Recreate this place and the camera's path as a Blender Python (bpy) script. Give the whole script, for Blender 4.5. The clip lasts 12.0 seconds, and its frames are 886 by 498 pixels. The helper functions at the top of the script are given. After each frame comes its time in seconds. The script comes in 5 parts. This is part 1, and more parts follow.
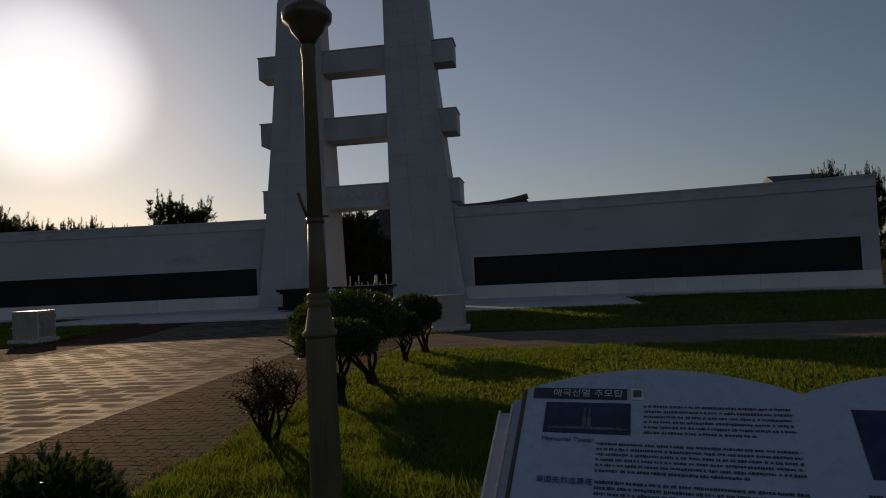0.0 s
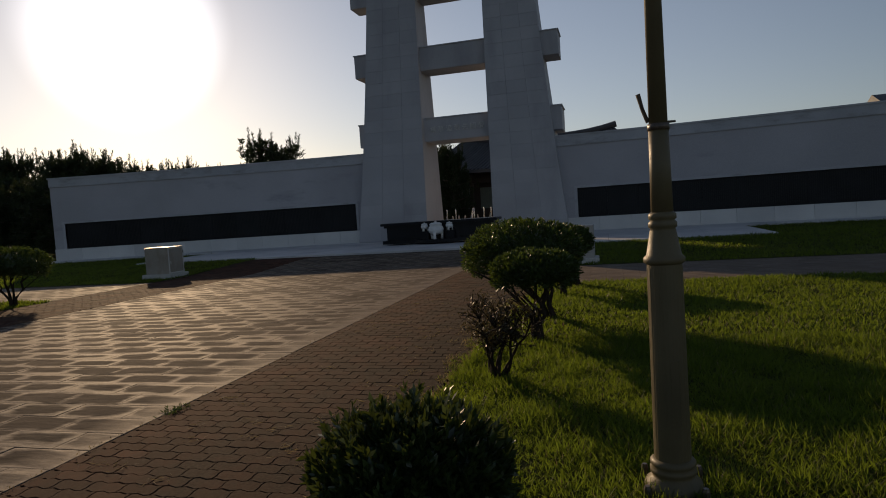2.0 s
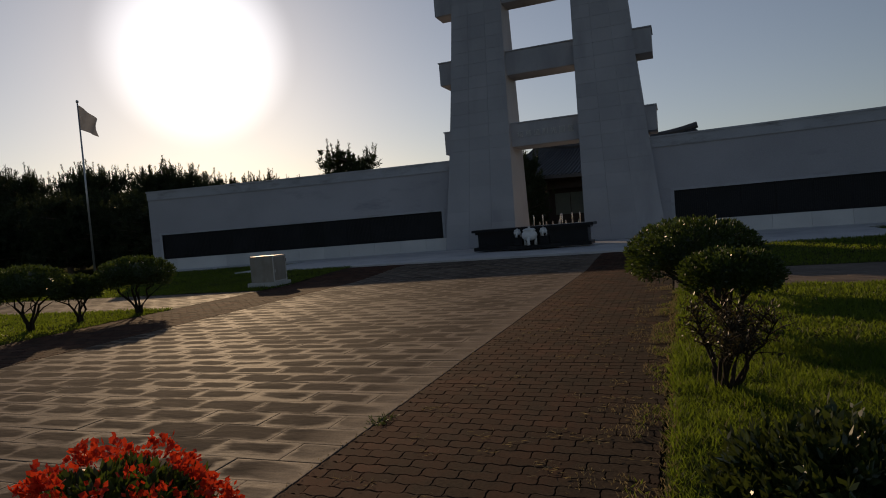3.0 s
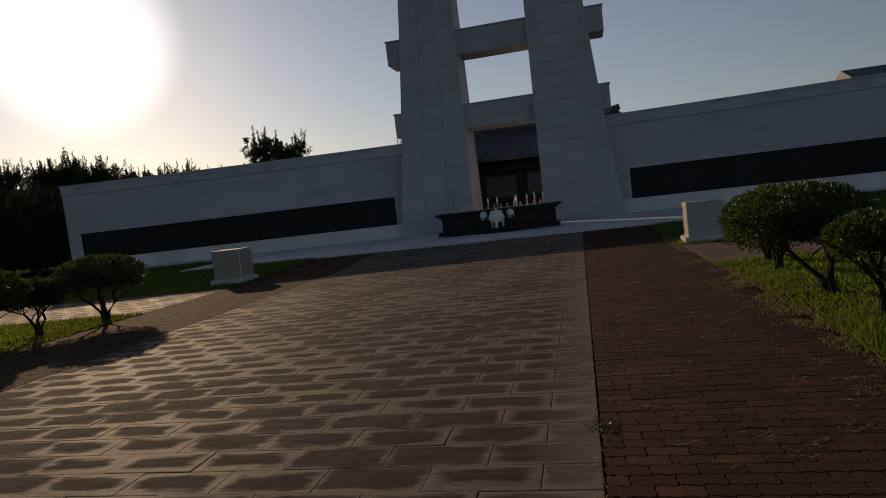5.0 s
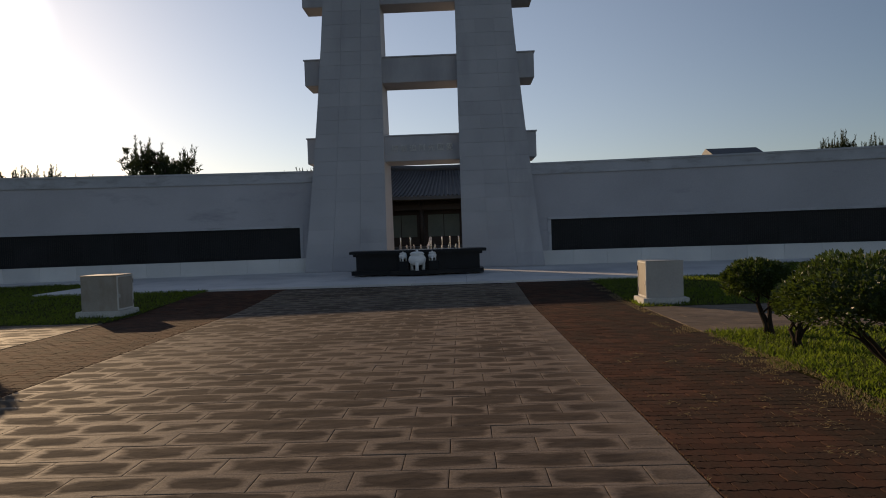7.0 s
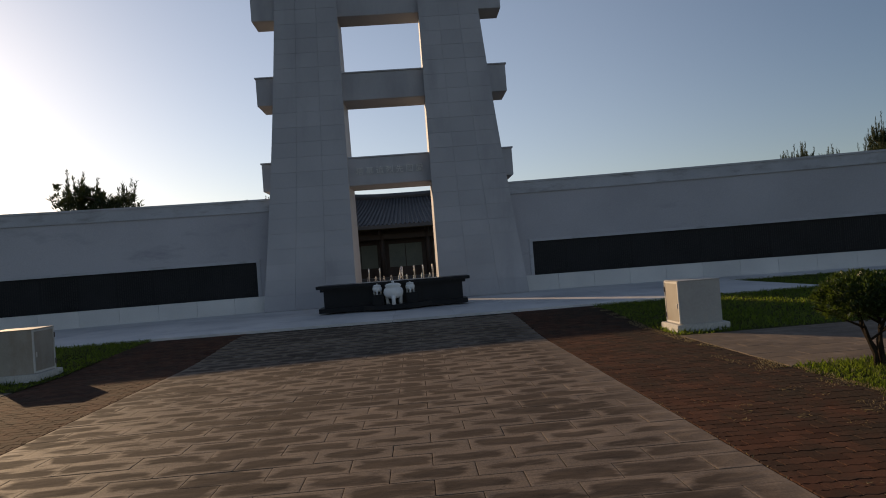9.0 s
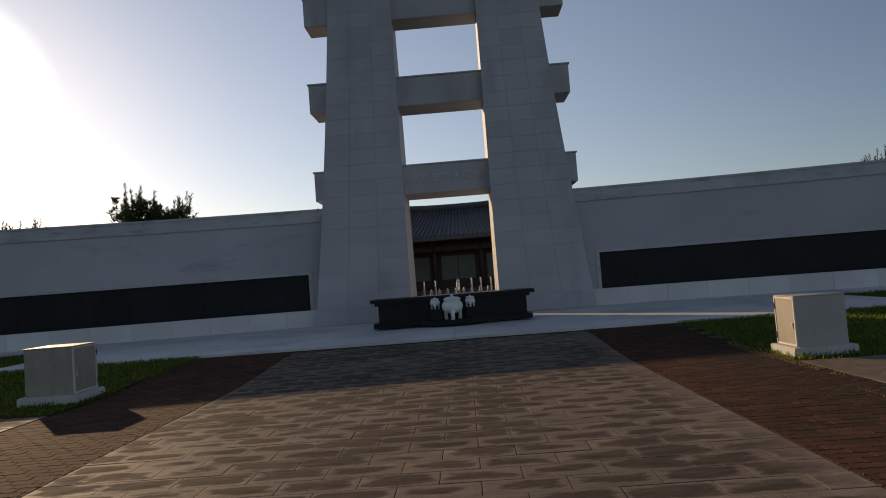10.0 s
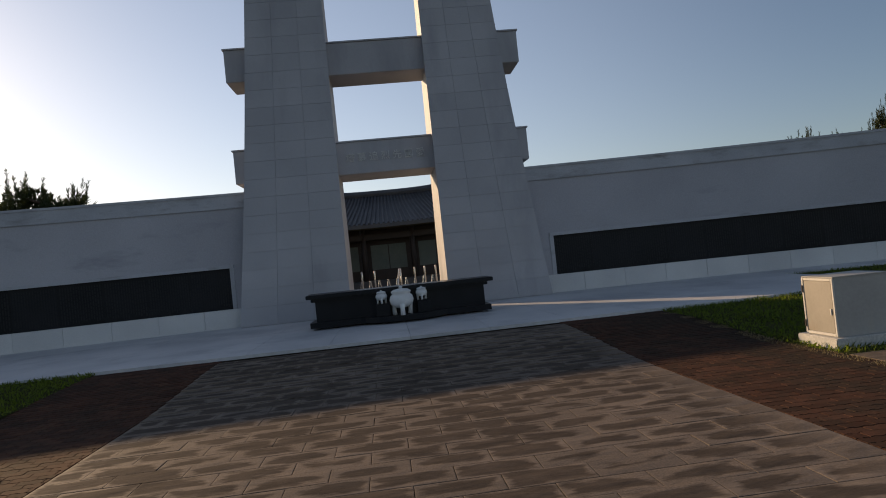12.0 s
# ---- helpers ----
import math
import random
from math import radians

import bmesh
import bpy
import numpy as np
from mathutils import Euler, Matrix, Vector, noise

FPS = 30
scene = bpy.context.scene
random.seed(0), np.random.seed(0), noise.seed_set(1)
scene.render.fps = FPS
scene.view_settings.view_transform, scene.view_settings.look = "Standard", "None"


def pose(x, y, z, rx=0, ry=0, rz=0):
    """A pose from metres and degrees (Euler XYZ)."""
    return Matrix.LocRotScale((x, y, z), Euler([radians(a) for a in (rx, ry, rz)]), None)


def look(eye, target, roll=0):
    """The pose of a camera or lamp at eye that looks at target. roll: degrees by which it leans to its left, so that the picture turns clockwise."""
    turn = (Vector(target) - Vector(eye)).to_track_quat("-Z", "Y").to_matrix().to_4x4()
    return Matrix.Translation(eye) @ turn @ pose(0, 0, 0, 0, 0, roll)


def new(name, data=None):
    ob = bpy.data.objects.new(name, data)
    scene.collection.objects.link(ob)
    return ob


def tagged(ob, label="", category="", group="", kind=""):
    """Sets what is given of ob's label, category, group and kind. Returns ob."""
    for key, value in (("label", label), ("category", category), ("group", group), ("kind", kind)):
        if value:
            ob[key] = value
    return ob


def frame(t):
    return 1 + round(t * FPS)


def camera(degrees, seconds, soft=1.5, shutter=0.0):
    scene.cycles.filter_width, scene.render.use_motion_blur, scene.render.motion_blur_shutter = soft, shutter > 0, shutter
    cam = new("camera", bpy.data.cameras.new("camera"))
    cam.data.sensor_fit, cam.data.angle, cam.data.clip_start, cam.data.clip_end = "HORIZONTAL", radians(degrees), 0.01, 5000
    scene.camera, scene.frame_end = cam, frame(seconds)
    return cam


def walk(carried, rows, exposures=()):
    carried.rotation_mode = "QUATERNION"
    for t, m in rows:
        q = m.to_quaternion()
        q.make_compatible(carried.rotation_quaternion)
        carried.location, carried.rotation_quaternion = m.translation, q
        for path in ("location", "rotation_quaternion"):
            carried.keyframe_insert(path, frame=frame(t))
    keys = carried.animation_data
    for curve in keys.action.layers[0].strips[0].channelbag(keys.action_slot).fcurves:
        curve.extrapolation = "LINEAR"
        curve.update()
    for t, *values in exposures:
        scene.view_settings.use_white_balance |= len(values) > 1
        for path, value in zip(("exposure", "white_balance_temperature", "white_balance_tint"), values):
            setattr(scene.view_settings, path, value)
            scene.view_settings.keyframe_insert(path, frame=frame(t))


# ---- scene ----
cam = camera(70.6, 12.0, soft=1.0)
PATH = [
    (0, (0.526, 0.293, 1.417), (0.221, 2.269, 1.488), -2.8),
    (0.2, (0.48, 0.328, 1.411), (0.177, 2.304, 1.378), -1.3),
    (0.4, (0.435, 0.363, 1.404), (0.109, 2.332, 1.284), -2.5),
    (0.5, (0.412, 0.38, 1.401), (0.07, 2.346, 1.258), -3),
    (0.6, (0.348, 0.419, 1.397), (0.007, 2.384, 1.239), -2.3),
    (0.8, (0.219, 0.498, 1.389), (-0.131, 2.46, 1.221), -3.6),
    (1, (0.091, 0.576, 1.381), (-0.267, 2.538, 1.232), -2.5),
    (1.2, (-0.095, 0.517, 1.385), (-0.497, 2.472, 1.257), -2.2),
    (1.5, (-0.374, 0.429, 1.39), (-0.897, 2.352, 1.223), -3.5),
    (1.8, (-0.681, 0.454, 1.404), (-1.209, 2.373, 1.21), -2.4),
    (2, (-0.885, 0.47, 1.413), (-1.413, 2.395, 1.288), -3.8),
    (2.2, (-1.14, 0.45, 1.415), (-1.693, 2.371, 1.338), -2.9),
    (2.5, (-1.522, 0.421, 1.417), (-2.186, 2.307, 1.37), -2.3),
    (2.8, (-1.87, 0.449, 1.412), (-2.578, 2.318, 1.336), -3.6),
    (3, (-2.102, 0.467, 1.408), (-2.812, 2.335, 1.325), -4.7),
    (3.2, (-2.332, 0.532, 1.408), (-3.032, 2.404, 1.334), -6.6),
    (4.8, (-4.026, 0.65, 1.439), (-4.526, 2.583, 1.328), -7.2),
    (5, (-4.231, 0.716, 1.462), (-4.671, 2.662, 1.314), -6.7),
    (5.2, (-4.4, 0.844, 1.463), (-4.797, 2.797, 1.296), -6.6),
    (5.5, (-4.653, 1.036, 1.464), (-5.0, 3.0, 1.322), -6.4),
    (6, (-5.084, 1.341, 1.468), (-5.361, 3.32, 1.387), -6.7),
    (6.5, (-5.379, 1.796, 1.463), (-5.521, 3.787, 1.331), -4.9),
    (6.8, (-5.553, 2.151, 1.503), (-5.625, 4.145, 1.358), -2),
    (7, (-5.669, 2.388, 1.529), (-5.728, 4.386, 1.479), -1.9),
    (7.2, (-5.781, 2.58, 1.555), (-5.82, 4.579, 1.621), -3),
    (8.8, (-6.414, 4.23, 1.477), (-6.32, 6.227, 1.521), -4.4),
    (9, (-6.438, 4.458, 1.499), (-6.343, 6.456, 1.536), -4.4),
    (9.5, (-6.606, 5.081, 1.53), (-6.549, 7.079, 1.599), -4),
    (10, (-6.738, 5.657, 1.505), (-6.796, 7.654, 1.595), -4.4),
    (10.5, (-6.933, 6.131, 1.481), (-7.019, 8.127, 1.567), -4.5),
    (11, (-7.091, 6.61, 1.526), (-7.149, 8.609, 1.554), -7),
    (11.5, (-7.226, 7.166, 1.532), (-7.207, 9.165, 1.579), -1.5),
    (12, (-7.378, 7.708, 1.543), (-7.191, 9.699, 1.577), -5.9),
]
EXPOSURES = [(0.0, -0.68), (0.3, -0.38), (0.6, -0.06), (1.0, 0.0), (1.5, -0.14), (2.0, -0.14), (2.8, -0.36), (3.2, -0.36), (4.8, -0.46), (5.2, -0.32), (6.0, 0.0), (7.0, 0.3), (9.0, 0.42), (9.6, 0.44), (10.5, 0.16), (11.2, 0.3), (12.0, 0.56)]
walk(cam, [(t, look(eye, target, roll)) for t, eye, target, roll in PATH], EXPOSURES)

AX = -7.05                       # axis of the monument
SUN_AZ, SUN_EL = 40.7, 15.8      # degrees left of +y, and up

# ---- light ----
world = bpy.data.worlds.new("world")
scene.world = world
world.use_nodes = True
wn, wl = world.node_tree.nodes, world.node_tree.links
wn.clear()
sky = wn.new("ShaderNodeTexSky")
sky.sky_type = "NISHITA"
sky.sun_disc = False
sky.sun_elevation, sky.sun_rotation = radians(SUN_EL), radians(-SUN_AZ)
sky.air_density, sky.dust_density, sky.ozone_density, sky.altitude = 1.0, 0.45, 2.0, 0
bg = wn.new("ShaderNodeBackground")
bg.inputs["Strength"].default_value = 0.058
# summer haze in front of the sky: thickest and warmest towards the horizon, brightest towards the sun
haze = wn.new("ShaderNodeBackground")
sky_way, sky_up, low = wn.new("ShaderNodeTexCoord"), wn.new("ShaderNodeSeparateXYZ"), wn.new("ShaderNodeMapRange")
low.interpolation_type = "SMOOTHSTEP"
low.inputs["From Min"].default_value, low.inputs["From Max"].default_value = -0.05, 0.60
low.inputs["To Min"].default_value, low.inputs["To Max"].default_value = 1.0, 0.0
wl.new(sky_way.outputs["Generated"], sky_up.inputs[0])
wl.new(sky_up.outputs[2], low.inputs["Value"])
tint = wn.new("ShaderNodeValToRGB")
tint.color_ramp.elements[0].color, tint.color_ramp.elements[1].color = (0.90, 0.93, 1.0, 1), (1.0, 0.91, 0.88, 1)
wl.new(low.outputs["Result"], tint.inputs[0])
wl.new(tint.outputs[0], haze.inputs["Color"])
toward = wn.new("ShaderNodeVectorMath")
toward.operation = "DOT_PRODUCT"
toward.inputs[1].default_value = (-math.sin(radians(SUN_AZ)) * math.cos(radians(SUN_EL)), math.cos(radians(SUN_AZ)) * math.cos(radians(SUN_EL)), math.sin(radians(SUN_EL)))
wl.new(sky_way.outputs["Generated"], toward.inputs[0])
phase, depth_, amount = wn.new("ShaderNodeMapRange"), wn.new("ShaderNodeMapRange"), wn.new("ShaderNodeMath")
phase.interpolation_type = "SMOOTHSTEP"
phase.inputs["From Min"].default_value, phase.inputs["From Max"].default_value = 0.1, 1.0
phase.inputs["To Min"].default_value, phase.inputs["To Max"].default_value = 0.11, 1.18
depth_.inputs["To Min"].default_value, depth_.inputs["To Max"].default_value = 0.100, 0.185
wl.new(toward.outputs["Value"], phase.inputs["Value"])
wl.new(low.outputs["Result"], depth_.inputs["Value"])
amount.operation = "MULTIPLY"
back, lobes = wn.new("ShaderNodeMapRange"), wn.new("ShaderNodeMath")      # haze also throws light back towards the sun
back.interpolation_type = "SMOOTHSTEP"
back.inputs["From Min"].default_value, back.inputs["From Max"].default_value = -0.15, -1.0
back.inputs["To Min"].default_value, back.inputs["To Max"].default_value = 0.0, 0.75
wl.new(toward.outputs["Value"], back.inputs["Value"])
lobes.operation = "ADD"
wl.new(phase.outputs["Result"], lobes.inputs[0])
wl.new(back.outputs["Result"], lobes.inputs[1])
wl.new(lobes.outputs[0], amount.inputs[0])
wl.new(depth_.outputs["Result"], amount.inputs[1])
aureole, glow = wn.new("ShaderNodeMapRange"), wn.new("ShaderNodeMath")      # the bright ring of haze about the sun
aureole.interpolation_type = "SMOOTHSTEP"
aureole.inputs["From Min"].default_value, aureole.inputs["From Max"].default_value = 0.9895, 0.9992
aureole.inputs["To Min"].default_value, aureole.inputs["To Max"].default_value = 0.0, 0.75
wl.new(toward.outputs["Value"], aureole.inputs["Value"])
glow.operation = "ADD"
wl.new(amount.outputs[0], glow.inputs[0])
wl.new(aureole.outputs["Result"], glow.inputs[1])
wl.new(glow.outputs[0], haze.inputs["Strength"])
both = wn.new("ShaderNodeAddShader")
wo = wn.new("ShaderNodeOutputWorld")
cast = wn.new("ShaderNodeMix")      # the clip's cool white balance on the clear sky
cast.data_type, cast.blend_type = "RGBA", "MULTIPLY"
cast.inputs[0].default_value, cast.inputs[7].default_value = 1.0, (1.03, 0.98, 1.0, 1)
wl.new(sky.outputs[0], cast.inputs[6])
wl.new(cast.outputs[2], bg.inputs["Color"])
wl.new(bg.outputs[0], both.inputs[0])
wl.new(haze.outputs[0], both.inputs[1])
wl.new(both.outputs[0], wo.inputs["Surface"])

sun_data = bpy.data.lights.new("sun", "SUN")
sun_data.energy, sun_data.angle, sun_data.color = 3.5, radians(0.55), (1.0, 0.69, 0.40)
sun = new("sun", sun_data)
_a, _e = radians(SUN_AZ), radians(SUN_EL)
sun.rotation_euler = Vector((math.sin(_a) * math.cos(_e), -math.cos(_a) * math.cos(_e), -math.sin(_e))).to_track_quat("-Z", "Y").to_euler()


# ---- materials ----
STONE_L, STONE_R = -10.43, -4.25         # stone path between the brick strips


def ramp_mix(nt, fac, a, b, lo=0.35, hi=0.65):
    r = nt.nodes.new("ShaderNodeValToRGB")
    r.color_ramp.elements[0].position, r.color_ramp.elements[1].position = lo, hi
    r.color_ramp.elements[0].color, r.color_ramp.elements[1].color = (*a, 1), (*b, 1)
    nt.links.new(fac, r.inputs[0])
    return r.outputs[0]


def mixed(nt, fac, a, b, mode="MIX"):
    m = nt.nodes.new("ShaderNodeMix")
    m.data_type, m.blend_type = "RGBA", mode
    for socket, v in ((m.inputs[0], fac), (m.inputs[6], a), (m.inputs[7], b)):
        if hasattr(v, "links"):
            nt.links.new(v, socket)
        else:
            socket.default_value = v if isinstance(v, float) else (*v, 1)
    return m.outputs[2]


def noise_tex(nt, scale, detail=4.0, stretch=(1, 1, 1), rough=0.55, coords="Object"):
    tc = nt.nodes.new("ShaderNodeNewGeometry") if coords == "World" else nt.nodes.new("ShaderNodeTexCoord")
    mp = nt.nodes.new("ShaderNodeMapping")
    mp.inputs["Scale"].default_value = stretch
    nt.links.new(tc.outputs["Position" if coords == "World" else coords], mp.inputs[0])
    n = nt.nodes.new("ShaderNodeTexNoise")
    n.inputs["Scale"].default_value, n.inputs["Detail"].default_value, n.inputs["Roughness"].default_value = scale, detail, rough
    nt.links.new(mp.outputs[0], n.inputs["Vector"])
    return n.outputs["Fac"]


def surf(name, c1, c2, big=0.6, fine=25.0, rough=0.6, rough2=None, bump=0.15, stain=None, stain_scale=1.5, stain_stretch=(1, 1, 1), vary=0.0, island=0.0,
         metal=0.0, coords="World", bump_dist=0.01, spec=0.5, mottle=0.35, stain_lo=0.52, stain_hi=0.72):
    m = bpy.data.materials.new(name)
    m.use_nodes = True
    nt = m.node_tree
    p = nt.nodes["Principled BSDF"]
    n_big, n_fine = noise_tex(nt, big, 3, coords=coords), noise_tex(nt, fine, 5, coords=coords)
    col = ramp_mix(nt, n_big, c1, c2)
    col = mixed(nt, mottle, col, ramp_mix(nt, n_fine, tuple(0.55 * v for v in c1), tuple(min(1, 1.3 * v) for v in c2)))
    if stain:
        n_st = noise_tex(nt, stain_scale, 6, stain_stretch, 0.65, coords)
        mask = ramp_mix(nt, n_st, (0, 0, 0), (1, 1, 1), stain_lo, stain_hi)
        col = mixed(nt, mask, col, stain)
    if vary or island:
        if island:
            src = nt.nodes.new("ShaderNodeNewGeometry").outputs["Random Per Island"]
        else:
            src = nt.nodes.new("ShaderNodeObjectInfo").outputs["Random"]
        k = vary or island
        col = mixed(nt, 1.0, col, ramp_mix(nt, src, (1 - k, 1 - k, 1 - k), (1 + k, 1 + 0.9 * k, 1 + 0.8 * k), 0, 1), "MULTIPLY")
    nt.links.new(col, p.inputs["Base Color"])
    r = ramp_mix(nt, n_fine, (rough - 0.08,) * 3, ((rough2 or rough + 0.08),) * 3)
    nt.links.new(r, p.inputs["Roughness"])
    p.inputs["Metallic"].default_value = metal
    p.inputs["Specular IOR Level"].default_value = spec
    if bump:
        b = nt.nodes.new("ShaderNodeBump")
        b.inputs["Strength"].default_value, b.inputs["Distance"].default_value = bump, bump_dist
        nt.links.new(n_fine, b.inputs["Height"])
        nt.links.new(b.outputs[0], p.inputs["Normal"])
    return m


def leafy(name, c1, c2, trans, through_light=0.45, rough=0.5, gloss=0.25, clump=3.0, patch=None):
    """Leaves: a diffuse and glossy side, and light that passes through."""
    m = bpy.data.materials.new(name)
    m.use_nodes = True
    nt = m.node_tree
    p = nt.nodes["Principled BSDF"]
    isl = nt.nodes.new("ShaderNodeNewGeometry").outputs["Random Per Island"]
    col = ramp_mix(nt, isl, c1, c2, 0, 1)
    col = mixed(nt, ramp_mix(nt, noise_tex(nt, clump, 3, coords="World"), (0, 0, 0), (0.5, 0.5, 0.5)), col, tuple(0.6 * v for v in c1))
    if patch:
        col = mixed(nt, ramp_mix(nt, noise_tex(nt, 0.9, 5, coords="World"), (0, 0, 0), (0.75, 0.75, 0.75), 0.46, 0.66), col, patch)
    nt.links.new(col, p.inputs["Base Color"])
    p.inputs["Roughness"].default_value = rough
    p.inputs["Specular IOR Level"].default_value = gloss
    t = nt.nodes.new("ShaderNodeBsdfTranslucent")
    nt.links.new(mixed(nt, 1.0, ramp_mix(nt, isl, tuple(0.75 * v for v in trans), trans, 0, 1), (1.0, 1.0, 1.0), "MULTIPLY"), t.inputs["Color"])
    mx = nt.nodes.new("ShaderNodeMixShader")
    mx.inputs[0].default_value = through_light
    nt.links.new(p.outputs[0], mx.inputs[1])
    nt.links.new(t.outputs[0], mx.inputs[2])
    nt.links.new(mx.outputs[0], nt.nodes["Material Output"].inputs["Surface"])
    return m


def paver_material(name, joined, pale=(0.196, 0.160, 0.131), dark=(0.051, 0.042, 0.036)):
    """Worn concrete pavers: pale dusty rims and darker damp middles, each paver a little different."""
    m = surf(name, tuple(0.75 * v for v in pale), pale, big=0.5, fine=60, rough=0.78, rough2=0.92, bump=0.3, stain=tuple(1.15 * v for v in pale), stain_scale=1.3, bump_dist=0.003, spec=0.10)
    nt = m.node_tree
    p = nt.nodes["Principled BSDF"]
    old = p.inputs["Base Color"].links[0].from_socket

    def math_(op, x, y=None):
        n = nt.nodes.new("ShaderNodeMath")
        n.operation = op
        for s, v in zip(n.inputs, (x, y)):
            if hasattr(v, "links"):
                nt.links.new(v, s)
            elif v is not None:
                s.default_value = v
        return n.outputs[0]

    uv = nt.nodes.new("ShaderNodeUVMap")
    sep = nt.nodes.new("ShaderNodeSeparateXYZ")
    nt.links.new(uv.outputs[0], sep.inputs[0])
    u, v = sep.outputs[0], sep.outputs[1]
    du = math_("MULTIPLY", math_("MINIMUM", u, math_("SUBTRACT", 1.0, u)), 1.7)
    dv = math_("MINIMUM", v, math_("SUBTRACT", 1.0, v))
    rnd = nt.nodes.new("ShaderNodeNewGeometry").outputs["Random Per Island"] if joined else nt.nodes.new("ShaderNodeObjectInfo").outputs["Random"]
    streak = noise_tex(nt, 2.6, 4, (0.5, 1.9, 1), 0.58, "World")
    wob = math_("ADD", math_("MULTIPLY", math_("SUBTRACT", streak, 0.5), 0.66),
                math_("ADD", math_("MULTIPLY", math_("SUBTRACT", noise_tex(nt, 8.5, 3, (0.6, 1.6, 1), 0.5, "World"), 0.5), 0.30),
                      math_("MULTIPLY", math_("SUBTRACT", noise_tex(nt, 0.8, 2, (1, 1, 1), 0.5, "World"), 0.5), 0.40)))
    soft = math_("MULTIPLY", math_("DIVIDE", math_("MULTIPLY", du, dv), math_("MAXIMUM", math_("ADD", du, dv), 0.001)), 1.55)      # rounded corners
    pos = nt.nodes.new("ShaderNodeSeparateXYZ")      # farther up the path the middles are paler, in uneven streaks
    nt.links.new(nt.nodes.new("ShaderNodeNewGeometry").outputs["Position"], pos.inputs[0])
    far_range = nt.nodes.new("ShaderNodeMapRange")
    far_range.interpolation_type = "SMOOTHSTEP"
    far_range.inputs["From Min"].default_value, far_range.inputs["From Max"].default_value = 5.5, 11.0
    nt.links.new(pos.outputs[1], far_range.inputs["Value"])
    far = far_range.outputs["Result"]
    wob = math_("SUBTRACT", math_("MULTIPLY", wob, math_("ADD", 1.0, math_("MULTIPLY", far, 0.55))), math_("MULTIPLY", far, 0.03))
    edge = math_("ADD", math_("MULTIPLY", math_("ADD", soft, math_("MINIMUM", du, dv)), 0.5), math_("ADD", wob, math_("MULTIPLY", math_("SUBTRACT", rnd, 0.5), 0.15)))
    mask = ramp_mix(nt, edge, (0, 0, 0), (0.92, 0.92, 0.92), 0.075, 0.225)
    verge = nt.nodes.new("ShaderNodeMapRange")      # dust swept to the border of the path
    verge.inputs["From Min"].default_value, verge.inputs["From Max"].default_value = STONE_R - 0.42, STONE_R - 0.12
    verge.inputs["To Min"].default_value, verge.inputs["To Max"].default_value = 1.0, 0.35
    nt.links.new(math_("ADD", pos.outputs[0], math_("MULTIPLY", math_("SUBTRACT", streak, 0.5), 0.5)), verge.inputs["Value"])
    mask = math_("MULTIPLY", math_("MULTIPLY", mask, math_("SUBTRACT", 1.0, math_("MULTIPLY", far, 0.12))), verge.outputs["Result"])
    damp = ramp_mix(nt, noise_tex(nt, 7.0, 6, (0.6, 1.4, 1), 0.65, "World"), tuple(0.8 * c for c in dark), tuple(1.5 * c for c in dark))
    col = mixed(nt, mask, old, damp)
    col = mixed(nt, 1.0, col, ramp_mix(nt, rnd, (0.86, 0.86, 0.86), (1.1, 1.08, 1.05), 0, 1), "MULTIPLY")
    nt.links.new(col, p.inputs["Base Color"])
    nt.links.new(mixed(nt, mask, (0.70, 0.70, 0.70), (0.88, 0.88, 0.88)), p.inputs["Roughness"])   # trodden rims are smoother
    nt.links.new(mixed(nt, mask, (0.055, 0.055, 0.055), (0.02, 0.02, 0.02)), p.inputs["Specular IOR Level"])
    pit = ramp_mix(nt, noise_tex(nt, 38, 3, coords="World", rough=0.6), (1, 1, 1), (0.45, 0.42, 0.40), 0.66, 0.74)      # small dark pits
    nt.links.new(mixed(nt, 1.0, col, pit, "MULTIPLY"), p.inputs["Base Color"])
    swell = nt.nodes.new("ShaderNodeBump")      # the worn tops are uneven
    swell.inputs["Strength"].default_value, swell.inputs["Distance"].default_value = 0.9, 0.015
    nt.links.new(math_("ADD", noise_tex(nt, 4.5, 3, (0.7, 1.5, 1), 0.5, "World"), math_("MULTIPLY", mask, -0.12)), swell.inputs["Height"])
    nt.links.new(p.inputs["Normal"].links[0].from_socket, swell.inputs["Normal"])
    nt.links.new(swell.outputs[0], p.inputs["Normal"])
    return m


M_STONE = surf("granite_cladding", (0.335, 0.333, 0.352), (0.415, 0.412, 0.432), big=0.35, fine=45, rough=0.62, bump=0.12, stain=(0.285, 0.285, 0.305), stain_scale=0.7, stain_stretch=(1, 1, 0.25), vary=0.06, mottle=0.14)
M_WALL = surf("rendered_wall", (0.350, 0.345, 0.368), (0.425, 0.418, 0.445), big=0.3, fine=30, rough=0.7, bump=0.15, stain=(0.25, 0.25, 0.28), stain_scale=0.9, stain_stretch=(0.5, 0.5, 1.6), stain_lo=0.58, stain_hi=0.8, mottle=0.14)
M_CAP = surf("wall_cap", (0.36, 0.365, 0.39), (0.44, 0.445, 0.47), big=0.8, fine=35, rough=0.7, bump=0.15, stain=(0.26, 0.26, 0.26), stain_scale=1.2, stain_stretch=(1, 1, 3), mottle=0.14)
M_PLINTH = surf("plinth_stone", (0.50, 0.50, 0.50), (0.60, 0.60, 0.59), big=0.5, fine=50, rough=0.55, bump=0.1, vary=0.07, mottle=0.14)
